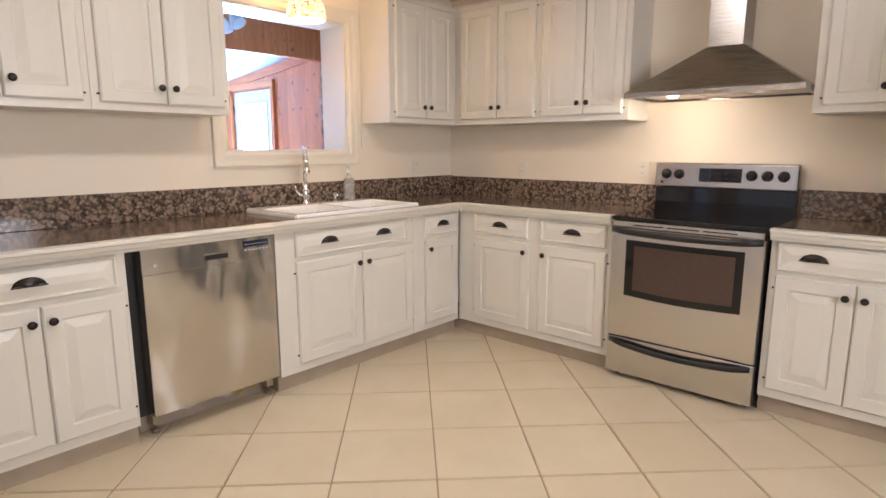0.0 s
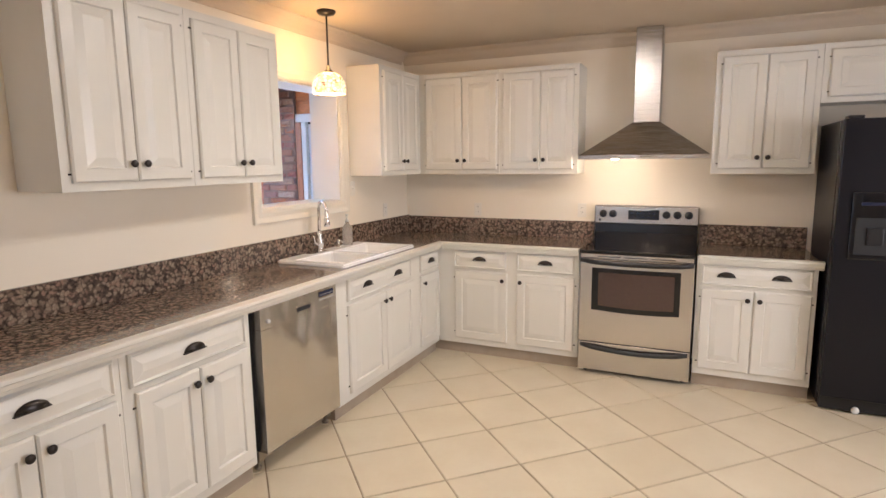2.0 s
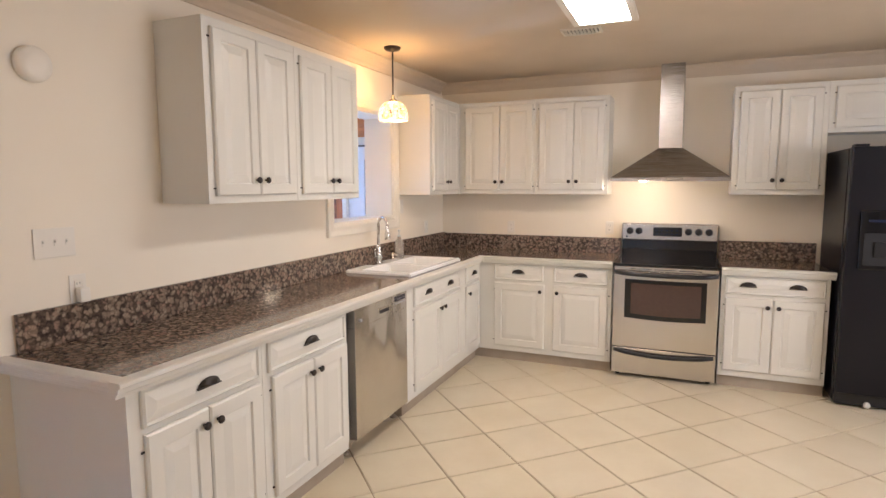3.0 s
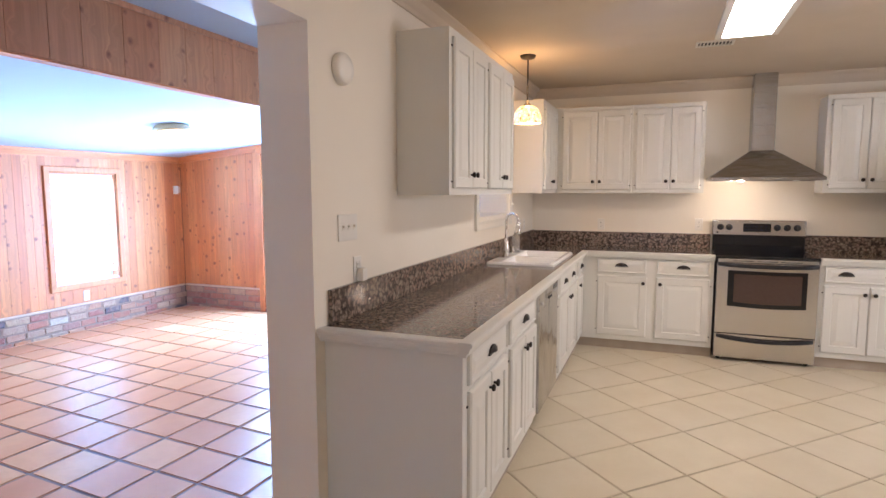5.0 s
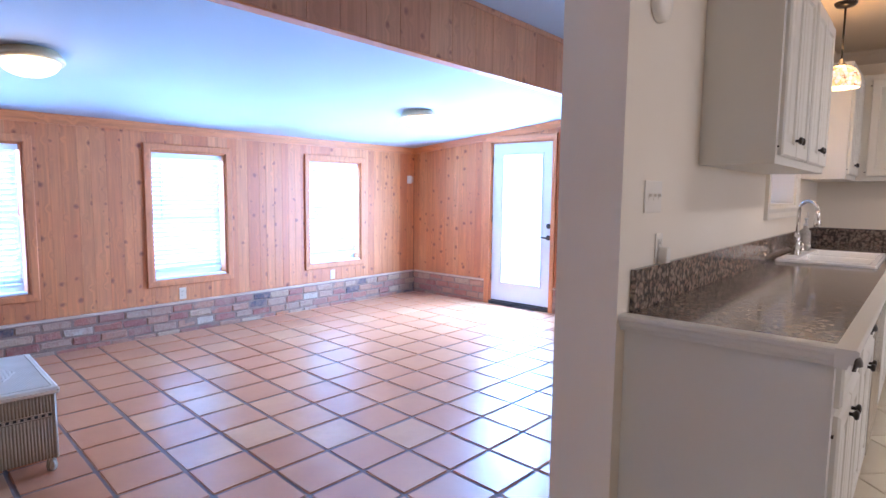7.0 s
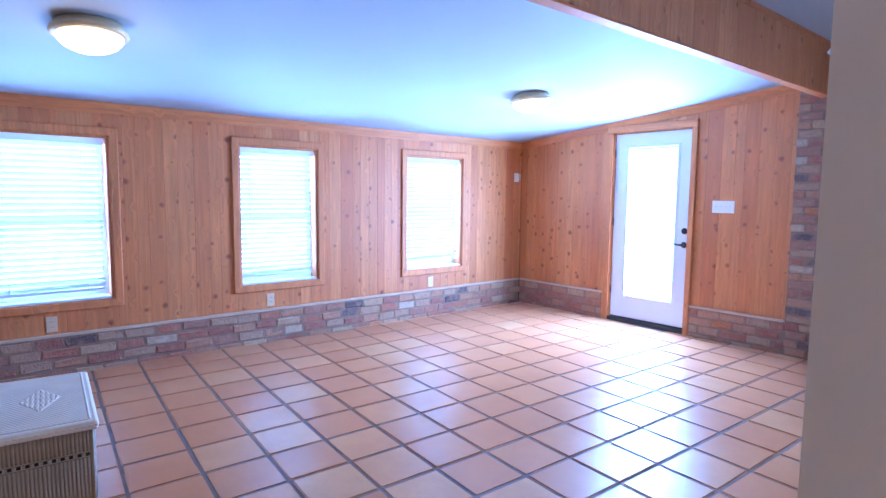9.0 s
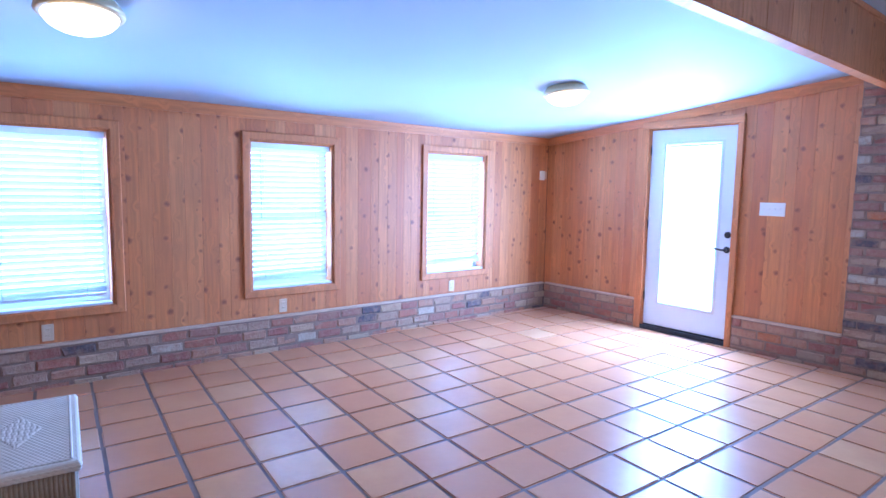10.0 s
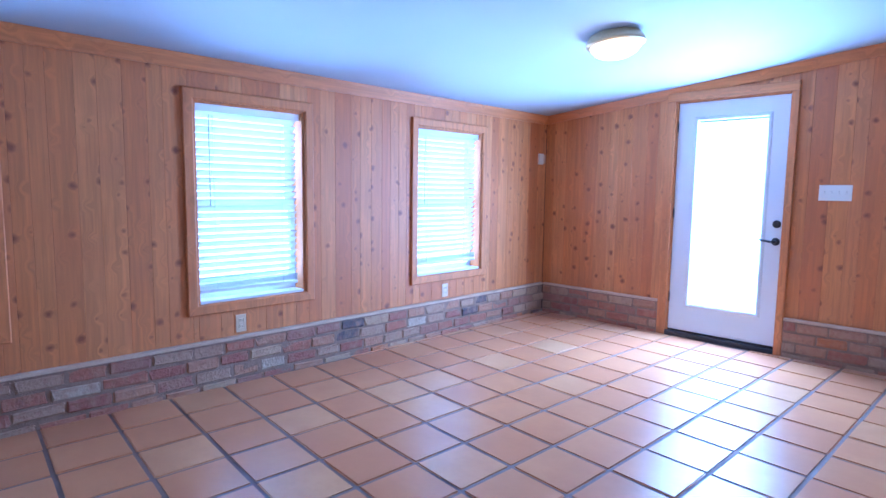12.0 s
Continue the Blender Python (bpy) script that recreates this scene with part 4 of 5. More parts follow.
part("shade", bm, SHADE, pendant, "amber and cream mosaic glass shade")
part("bulb", lathe([(0.012, 2.14), (0.028, 2.105), (0.03, 2.085), (0.02, 2.06), (0.003, 2.053)], 14, (PX, PY, 0)), BULB_GLOW, pendant)
point_lamp("pendant_light", (PX, PY, 2.03), 2.8, (1.0, 0.66, 0.30), 0.04)
point_lamp("pendant_uplight", (PX, PY, 2.245), 5.4, (1.0, 0.58, 0.20), 0.06)

light = thing("ceiling_light", "long lit fluorescent ceiling light with a white frame", "lamp")
bm = bmesh.new()
for a in ((1.60, 1.64, -2.95, -1.67), (1.94, 1.98, -2.95, -1.67), (1.64, 1.94, -2.95, -2.91), (1.64, 1.94, -1.71, -1.67)):
    box(bm, a[0], a[1], a[2], a[3], 2.513, 2.534)
part("frame", bm, TRIM, light)
part("diffuser", soft_box(1.643, 1.937, -2.907, -1.713, 2.509, 2.531, 0.006), TUBE_GLOW, light, "glowing acrylic diffuser")

# unseen lamp added to warm the wall end and cabinet end panel
added_lamp = thing("ceiling_lamp", "added dome lamp, out of view, that fills the south end", "lamp", pose(1.6, -7.1, 2.5345))
part("ring", lathe([(0.150, 0.0), (0.158, -0.012), (0.172, -0.030), (0.178, -0.048), (0.172, -0.058), (0.150, -0.062)], 40), BRASS, added_lamp)
part("glass", lathe([(0.152, -0.058), (0.146, -0.078), (0.126, -0.102), (0.090, -0.122), (0.048, -0.133), (0.006, -0.136)], 36), DOME_GLOW, added_lamp, "glowing frosted glass bowl")
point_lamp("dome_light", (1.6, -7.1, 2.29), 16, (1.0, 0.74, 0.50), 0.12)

vent = thing("ceiling_vent", "white slatted ceiling air vent", "vent")
bm = bmesh.new()
for a in ((1.49, 1.74, -1.575, -1.56), (1.49, 1.74, -1.445, -1.43), (1.49, 1.505, -1.56, -1.445), (1.725, 1.74, -1.56, -1.445)):
    box(bm, a[0], a[1], a[2], a[3], 2.523, 2.534)
part("frame", bm, TRIM, vent)
part("backing", soft_box(1.506, 1.724, -1.559, -1.446, 2.531, 2.5342, 0.0005, 1), DARK, vent)
for k in range(9):
    bm = soft_box(-0.003, 0.003, -0.056, 0.056, -0.008, 0.008, 0.001, 1)
    part("slat", bm, TRIM, vent).matrix_world = pose(1.52 + 0.0235 * k, -1.5025, 2.524, 0, 35, 0)


def wall_plate(label, m, gangs, kind, finish=PLASTIC):
    w = 0.07 + 0.046 * (gangs - 1)
    ob = thing("outlet" if kind == "outlet" else "light_switch", label, kind, m)
    part("plate", soft_box(-w / 2, w / 2, -0.058, 0.058, 0.0005, 0.006, 0.0025), finish, ob)
    for g in range(gangs):
        u = (g - (gangs - 1) / 2) * 0.046
        if kind == "outlet":
            for v in (-0.02, 0.02):
                so = part("socket", soft_box(u - 0.016, u + 0.016, v - 0.014, v + 0.014, 0.005, 0.0075, 0.004), finish, ob)
                for du in (-0.006, 0.006):
                    part("slot", soft_box(u + du - 0.0012, u + du + 0.0012, v - 0.003, v + 0.006, 0.007, 0.0078, 0.0003, 1), DARK, so)
        else:
            part("toggle", soft_box(u - 0.005, u + 0.005, -0.012, 0.012, 0.005, 0.008, 0.001, 1), finish, ob)
            part("lever", soft_box(u - 0.004, u + 0.004, 0.0, 0.010, 0.007, 0.017, 0.001, 1), finish, ob)
    return ob


wall_plate("white wall outlet above the backsplash by the range", face_south(1.645, -0.0005, 1.155), 1, "outlet")
wall_plate("white wall outlet above the backsplash", face_south(0.72, -0.0005, 1.14), 1, "outlet")
wall_plate("white wall outlet near the corner", face_east(0.0005, -0.42, 1.15), 1, "outlet")
wall_plate("white light switch beside the pass-through", face_east(0.0005, -0.93, 1.36), 1, "switch")
wall_plate("white three-gang light switch by the opening", face_east(0.0005, -3.91, 1.325), 3, "switch")
o = wall_plate("white wall outlet with a night light plugged in", face_east(0.0005, -3.83, 1.13), 1, "outlet")
night = thing("night_light", "small white plug-in night light", "lamp", face_east(0.008, -3.825, 1.105))
part("body", soft_box(-0.022, 0.022, -0.03, 0.03, 0.0, 0.035, 0.008), PLASTIC, night)

chime = thing("door_chime", "round white door chime on the cream wall", "chime", face_east(0.0005, -3.945, 2.0))
bm = lathe([(0.066, 0.0), (0.068, 0.006), (0.066, 0.024), (0.058, 0.034), (0.03, 0.038), (0.004, 0.039)], 32, (0, 0, 0))
part("body", bm, PLASTIC, chime)

# ---------------------------------------------------------------- den: beam and trim
kitchen_things = set(bpy.data.objects)
beam = tagged(thing("beam", "boxed knotty pine ceiling beam across the den", "beam"), kind="structure")
BX0, BX1, BZ0, BZ1 = -1.55, -1.475, 2.20, 2.605
bm = bmesh.new()
box(bm, BX0 + 0.012, BX1 - 0.012, -8.2, NORTH - 0.001, BZ0 + 0.012, BZ1 + 0.07)
part("core", bm, DARK, beam)
part("soffit", soft_box(BX0, BX1, -8.19, NORTH - 0.002, BZ0, BZ0 + 0.011, 0.002, 1), PINE_TRIM_H, beam, "pale pine board under the beam")
y = NORTH - 0.003
rnd = random.Random(5)
while y > -8.0:
    w = rnd.uniform(0.17, 0.30)
    part("board", soft_box(BX1 - 0.011, BX1, y - w + 0.002, y, BZ0 + 0.012, BZ1, 0.0015, 1), BEAM_WOOD, beam)
    part("board", soft_box(BX0, BX0 + 0.011, y - w + 0.002, y, BZ0 + 0.012, den_top(BX0) - 0.002, 0.0015, 1), BEAM_WOOD, beam)
    y -= w
structure("trim_beam", sweep([(0, 0), (0.012, 0), (0.018, 0.018), (0.018, 0.03), (0, 0.03)], "y", -8.19, NORTH - 0.02, (BX1 + 0.0005, 0, BZ1 - 0.030)), BEAM_WOOD, "thin pine moulding along the beam")
structure("trim_cove_west", sweep([(0, -0.075), (0.014, -0.075), (0.020, -0.06), (0.045, -0.015), (0.05, 0.006), (0, 0.006)], "y", -8.19, NORTH - 0.052, (DEN_X + 0.0005, 0, DEN_Z0 - 0.004)), PINE_TRIM_H, "orange pine cove moulding under the sloping ceiling")
bm = sweep([(0, -0.075), (0.014, -0.075), (0.020, -0.06), (0.045, -0.015), (0.05, 0.002), (0, 0.002)], "x", DEN_X + 0.001, -1.552, (0, NORTH - 0.0005, 0))
for v in bm.verts:
    v.co.z += den_top(v.co.x) - 0.004
structure("trim_cove_north", bm, PINE_TRIM_H, "orange pine cove moulding that rises with the ceiling")
structure("trim_strip_north", soft_box(-1.473, -0.237, NORTH - 0.022, NORTH - 0.001, 2.527, 2.606, 0.002, 1), PINE_TRIM_H, "pine board under the flat ceiling")

# ---------------------------------------------------------------- den windows
CASE = 0.066


def venetian_blind(y0, y1, drop):
    """Closed white slats with a few stacked on the bottom rail."""
    ob = thing("venetian_blind", "white venetian blind lowered over the bright window", "blind", group="den blinds")
    x = DEN_X - 0.045
    part("head_rail", soft_box(x - 0.028, x + 0.022, y0 + 0.008, y1 - 0.008, 1.728, 1.786, 0.003), SLAT, ob)
    z, n = 1.711, 0
    share = None
    while z > drop + 0.075:
        if share is None:
            bm = bmesh.new()
            prof = [(-0.025, 0.0), (-0.012, 0.0045), (0.005, 0.0045), (0.025, 0.0), (0.025, 0.0018), (0.005, 0.0063), (-0.012, 0.0063), (-0.025, 0.0018)]
            ends = [[bm.verts.new((a, e, b)) for a, b in prof] for e in (-(y1 - y0) / 2 + 0.012, (y1 - y0) / 2 - 0.03)]
            for i in range(8):
                bm.faces.new((ends[0][i], ends[0][(i + 1) % 8], ends[1][(i + 1) % 8], ends[1][i]))
            bm.faces.new(ends[0])
            bm.faces.new(ends[1][::-1])
            share = mesh_of("slat", bm, SLAT)
        s = new("slat", share)
        s.parent = ob
        s.matrix_world = pose(x, (y0 + y1) / 2, z, 0.25 * math.sin(n * 1.7), -46 + 2.5 * math.sin(n * 2.3), 0)
        z -= 0.0445
        n += 1
    stack = share.copy()
    stack.materials[0] = DOOR_WHITE
    for k in range(4):
        s = new("slat", stack)
        s.parent = ob
        s.matrix_world = pose(x, (y0 + y1) / 2, drop + 0.030 + 0.011 * k, 0.5 - 0.25 * k, 6 - 4 * k, 0)
    part("bottom_rail", soft_box(x - 0.022, x + 0.022, y0 + 0.012, y1 - 0.03, drop, drop + 0.022, 0.004), DOOR_WHITE, ob)
    for f in (0.16, 0.80):
        yy = y0 + (y1 - y0) * f
        part("ladder_cord", tube([(x + 0.024, yy, 1.715), (x + 0.024, yy, drop + 0.02)], 0.0016, 6), CORD, ob)
    part("wand", tube([(x + 0.034, y0 + 0.085, 1.71), (x + 0.036, y0 + 0.085, 1.15)], 0.004, 8), CORD, ob)
    return ob


for i, (y0, y1) in enumerate(WINDOWS):
    win = thing("window_%d" % (i + 2), "pine cased window with white sashes behind a blind", "window", kind="structure")
    z0, z1 = WIN_Z
    casing_ring(win, face_east(DEN_X + 0.001, 0), y0, y1, z0, z1, CASE, PINE_TRIM, steps=((0, 0.014), (0.010, 0.020), (0.060, 0.020), (1.0, 0.014)))
    for a in ((y0, y0 + 0.016, z0, z1), (y1 - 0.016, y1, z0, z1), (y0 + 0.016, y1 - 0.016, z1 - 0.016, z1)):
        part("jamb", soft_box(-5.09, DEN_X + 0.001, *a, 0.002, 1), PINE_TRIM, win)
    part("sill", soft_box(-5.09, DEN_X + 0.003, y0 + 0.016, y1 - 0.016, z0, z0 + 0.018, 0.003, 1), DOOR_WHITE, win, "white painted sill")
    mid = 1.165
    for zz0, zz1, xx in ((z0 + 0.018, mid + 0.02, -5.03), (mid - 0.02, z1 - 0.016, -5.065)):
        fr = bmesh.new()
        slab(fr, y0 + 0.016, y1 - 0.016, zz0, zz1, xx, xx + 0.032, "y", [(y0 + 0.055, y1 - 0.055, zz0 + 0.04, zz1 - 0.04)])
        sash = part("sash", fr, DOOR_WHITE, win)
        pane = part("pane", soft_box(xx + 0.013, xx + 0.018, y0 + 0.055, y1 - 0.055, zz0 + 0.04, zz1 - 0.04, 0.0005, 1), GLASS, sash)
        pane.visible_shadow = False
    venetian_blind(y0 + 0.016, y1 - 0.016, (0.605, 0.602, 0.625)[i])

# ---------------------------------------------------------------- den doors
door = thing("door_1", "white exterior door with a tall bright glass pane", "door", kind="structure")
D0, D1, DB, DT = -3.512, -2.652, 0.055, 2.043
GL = (-3.343, -2.797, 0.300, 1.888)
bm = bmesh.new()
slab(bm, D0, D1, DB, DT, NORTH + 0.012, NORTH + 0.056, "x", [GL])
leaf = part("leaf", bm, DOOR_WHITE, door)
pane = part("pane", soft_box(GL[0], GL[1], NORTH + 0.030, NORTH + 0.036, GL[2], GL[3], 0.0005, 1), GLASS, leaf)
pane.visible_shadow = False
casing_ring(leaf, face_south(0, NORTH + 0.0118), GL[0], GL[1], GL[2], GL[3], 0.03, DOOR_WHITE, "glazing_bead", steps=((0, 0.008), (0.012, 0.012), (0.022, 0.010), (1.0, 0.004)))
for v, nm in ((1.037, "deadbolt"), (0.898, "handle")):
    part(nm, lathe([(0.031, 0), (0.031, 0.008), (0.026, 0.014), (0.004, 0.016)], 20, (0, 0, 0)), BLACK, leaf, "black " + nm).matrix_world = face_south(-2.687, NORTH + 0.011, v)
part("lever", tube([(-2.687, NORTH - 0.0, 0.898), (-2.687, NORTH - 0.045, 0.898), (-2.725, NORTH - 0.05, 0.900), (-2.765, NORTH - 0.048, 0.906), (-2.795, NORTH - 0.046, 0.915)], [0.011, 0.010, 0.009, 0.008, 0.006], 10), BLACK, leaf, "black curved lever")
for z in (0.30, 1.05, 1.80):
    part("hinge", soft_box(D0 - 0.006, D0 + 0.004, NORTH - 0.002, NORTH + 0.012, z, z + 0.09, 0.002, 1), BRONZE, leaf)
part("threshold", soft_box(D0 - 0.03, D1 + 0.03, NORTH - 0.03, NORTH + 0.16, 0.0, 0.04, 0.004), RUBBER, door, "dark metal threshold")
part("sweep", soft_box(D0 + 0.002, D1 - 0.002, NORTH + 0.014, NORTH + 0.05, 0.0405, 0.054, 0.001, 1), BLACK, door)
for a in ((D0 - 0.036, D0 - 0.004, DB - 0.054, DT + 0.035), (D1 + 0.004, D1 + 0.036, DB - 0.054, DT + 0.035), (D0 - 0.004, D1 + 0.004, DT + 0.004, DT + 0.035)):
    part("jamb", soft_box(a[0], a[1], NORTH - 0.002, NORTH + 0.14, a[2], a[3], 0.002, 1), PINE_TRIM, door)
for a in ((-3.600, D0 - 0.012, 0.0, DT + 0.014), (D1 + 0.012, -2.585, 0.0, DT + 0.014), (-3.600, -2.585, DT + 0.0145, 2.132)):
    part("casing", soft_box(a[0], a[1], NORTH - 0.036, NORTH - 0.0015, a[2], a[3], 0.006), PINE_TRIM if a[3] < 2.10 else PINE_TRIM_H, door)

door2 = thing("door_2", "white interior door with small dark glass panes", "door", kind="structure")
bm = bmesh.new()
cols, rows = 3, 5
holes = []
for i in range(cols):
    for k in range(rows):
        holes.append((-0.93 + i * 0.18, -0.93 + i * 0.18 + 0.150, 0.40 + k * 0.308, 0.40 + k * 0.308 + 0.283))
slab(bm, -1.13, -0.265, 0.01, 2.05, NORTH + 0.015, NORTH + 0.055, "x", holes)
leaf2 = part("leaf", bm, DOOR_WHITE, door2)
for h in holes:
    part("pane", soft_box(h[0], h[1], NORTH + 0.030, NORTH + 0.036, h[2], h[3], 0.0005, 1), GLASS, leaf2)
part("jamb", soft_box(-1.262, -1.191, NORTH - 0.03, NORTH + 0.02, 0.0, 2.068, 0.003, 1), BEAM_WOOD, door2, "dark wooden strip beside the bricks")
for a in ((-1.190, -1.135, 0.0, 2.068), (-1.26, -0.237, 2.0685, 2.15)):
    part("casing", soft_box(a[0], a[1], NORTH - 0.025, NORTH + 0.021, a[2], a[3], 0.005), TRIM, door2)
for z0, z1 in ((2.151, 2.275), (2.277, 2.400), (2.402, 2.5255)):
    part("board", soft_box(-1.26, -0.237, NORTH, NORTH + 0.020, z0, z1, 0.002, 1), PINE_TRIM_H, wall_north_den)
# invented box behind the glazed door; its blue colours the panes
bm = bmesh.new()
slab(bm, -1.3, -0.05, -0.02, 2.3, 0.9, 0.95, "x")
slab(bm, 0.13, 0.9, -0.02, 2.3, -1.35, -1.3, "y")
slab(bm, 0.181, 0.9, -0.02, 2.3, -0.05, 0.0, "y")
box(bm, -1.35, 0.0, 0.135, 0.95, 2.3, 2.35)
box(bm, -1.35, 0.0, 0.135, 0.95, -0.06, -0.01)
structure("wall_closet", bm, plain("pane_backing_blue", (0.16, 0.22, 0.44), 0.6), "added blue box that gives the door panes their dark blue")
wall_plate("white four-gang light switch on the pine boards", face_south(-2.314, NORTH - 0.0005, 1.288), 4, "switch")
for yy in (-5.115, -3.425, -1.532):
    wall_plate("almond wall outlet on the pine boards above the bricks", face_east(DEN_X + 0.0005, yy, 0.385), 1, "outlet", ALMOND)
sensor = thing("thermostat", "small white wall thermostat in the corner", "thermostat", face_east(DEN_X + 0.0005, -0.160, 1.60))
part("body", soft_box(-0.035, 0.035, -0.055, 0.055, 0, 0.025, 0.006), PLASTIC, sensor)
part("cover", soft_box(0.037, 0.075, -0.04, 0.045, 0, 0.018, 0.004), CAP, sensor)

# ---------------------------------------------------------------- den ceiling lamps


def dome_lamp(x, y):
    ob = thing("ceiling_lamp", "lit frosted dome ceiling lamp with a pale brass ring", "lamp", pose(x, y, den_top(x) - 0.001, 0, -math.degrees(math.atan(DEN_SLOPE)), 0), "den ceiling lamps")
    part("ring", lathe([(0.150, 0.0), (0.158, -0.012), (0.172, -0.030), (0.178, -0.048), (0.172, -0.058), (0.150, -0.062)], 40), BRASS, ob)
    part("glass", lathe([(0.152, -0.058), (0.146, -0.078), (0.126, -0.102), (0.090, -0.122), (0.048, -0.133), (0.006, -0.136)], 36), DOME_GLOW, ob, "glowing frosted glass bowl")
    part("finial", lathe([(0.008, -0.136), (0.008, -0.142), (0.004, -0.148)], 10), BRASS, ob)
    point_lamp("dome_light", (x + 0.02, y, den_top(x) - 0.20), 6.0, (1.0, 0.84, 0.60), 0.12)


dome_lamp(-3.16, -1.845)
dome_lamp(-3.25, -5.035)

# ceiling fan light in the strip beside the beam
fan = thing("ceiling_fan_light", "white ceiling fan light with frosted tulip shades", "lamp", pose(-0.93, -1.53, 2.605))
part("canopy", lathe([(0.07, 0.0), (0.07, -0.02), (0.03, -0.05), (0.012, -0.055)], 20), TRIM, fan)
part("rod", lathe([(0.012, -0.05), (0.012, -0.16)], 12), TRIM, fan)
part("motor", lathe([(0.03, -0.15), (0.09, -0.165), (0.10, -0.20), (0.08, -0.24), (0.04, -0.26)], 24), TRIM, fan)
for k in range(3):
    a = math.radians(120 * k + 20)
    c, s = math.cos(a), math.sin(a)
    part("arm", tube([(0.03 * c, 0.03 * s, -0.245), (0.09 * c, 0.09 * s, -0.25), (0.115 * c, 0.115 * s, -0.27)], 0.008, 8), TRIM, fan)
    sh = part("shade", lathe([(0.018, 0.0), (0.03, -0.02), (0.045, -0.05), (0.052, -0.085), (0.058, -0.10), (0.054, -0.10), (0.042, -0.05), (0.016, -0.004)], 18), SLAT, fan)
    sh.matrix_local = Matrix.Translation((0.115 * c, 0.115 * s, -0.268)) @ Matrix.Rotation(a, 4, "Z") @ Matrix.Rotation(radians(-35), 4, "Y")

# ---------------------------------------------------------------- wicker chest
chest = thing("wicker_chest", "narrow white wicker chest with a padded woven lid", "chest", pose(-2.87, -5.352, 0, 0, 0, -5.0) @ Matrix.Diagonal((1, 1, 0.965, 1)))
CX, CY, CB = 0.362, 0.180, 0.072
part("body", soft_box(-CX, CX, -CY, CY, CB, 0.420, 0.014), WICKER_TAN, chest)
for sx in (-1, 1):
    for sy in (-1, 1):
        part("foot", lathe([(0.012, 0.0), (0.021, 0.006), (0.025, 0.025), (0.022, 0.05), (0.016, 0.073)], 14, (sx * (CX - 0.022), sy * (CY - 0.022), 0)), WICKER_TAN, chest, "round wooden foot")
        part("corner_post", tube([(sx * (CX - 0.004), sy * (CY - 0.004), CB + 0.002), (sx * (CX - 0.004), sy * (CY - 0.004), 0.418)], 0.013, 8), WICKER_TAN, chest)
for sy in (-1, 1):
    for k in range(52):
        u = -CX + 0.02 + (2 * CX - 0.04) * k / 51
        part("reed", tube([(u, sy * CY, CB + 0.004), (u, sy * (CY + 0.001), 0.296)], 0.0052, 6), WICKER_TAN, chest)
        part("reed", tube([(u, sy * CY, 0.324), (u, sy * (CY + 0.001), 0.416)], 0.0052, 6), WICKER_TAN, chest)
for k in range(24):
    u = -CY + 0.02 + (2 * CY - 0.04) * k / 23
    part("reed", tube([(CX, u, CB + 0.004), (CX + 0.001, u, 0.296)], 0.0052, 6), WICKER_TAN, chest)
    part("reed", tube([(CX, u, 0.324), (CX + 0.001, u, 0.416)], 0.0052, 6), WICKER_TAN, chest)
for z in (0.299, 0.321):
    part("rail", soft_box(CX - 0.004, CX + 0.006, -CY + 0.012, CY - 0.012, z - 0.0035, z + 0.0035, 0.002, 1), WICKER_TAN, chest)
# dark plates drawn for the shaded holes in the weave
for k in range(12):
    u = -CY + 0.022 + (2 * CY - 0.044) * k / 11
    part("opening", soft_box(CX - 0.003, CX + 0.0012, u - 0.007, u + 0.007, 0.3028, 0.3172, 0.0005, 1), DARK, chest)
LX, LY = 0.390, 0.200
lid = part("lid", soft_box(-LX, LX, -LY, LY, 0.4205, 0.460, 0.018, 4), WICKER, chest, "white woven lid")
for a, b in (((-LX + 0.03, -LY + 0.03), (LX - 0.03, -LY + 0.03)), ((LX - 0.03, -LY + 0.03), (LX - 0.03, LY - 0.03)), ((LX - 0.03, LY - 0.03), (-LX + 0.03, LY - 0.03)), ((-LX + 0.03, LY - 0.03), (-LX + 0.03, -LY + 0.03))):
    pts = [(a[0] + (b[0] - a[0]) * i / 60, a[1] + (b[1] - a[1]) * i / 60, 0.4595 + 0.002 * math.sin(i * 2.1)) for i in range(61)]
    part("braid", tube(pts, 0.006, 8), WICKER, lid)
for z, inset in ((0.429, 0.004), (0.442, 0.001), (0.453, 0.009)):
    for a, b in (((-LX, -LY), (LX, -LY)), ((LX, -LY), (LX, LY)), ((LX, LY), (-LX, LY)), ((-LX, LY), (-LX, -LY))):
        pts = []
        for i in range(71):
            f = i / 70
            x, y = a[0] + (b[0] - a[0]) * f, a[1] + (b[1] - a[1]) * f
            d = inset + 0.004 + 0.0012 * math.sin(i * 1.6 + z * 400)
            pts.append((max(-LX + d, min(LX - d, x)), max(-LY + d, min(LY - d, y)), z + 0.001 * math.sin(i * 1.6)))
        part("strand", tube(pts, 0.0075, 6), WICKER, lid)
# woven strands as a raised grid, with a diamond of broad strands in the middle
bm = bmesh.new()
nx, ny = 230, 110
rows = []
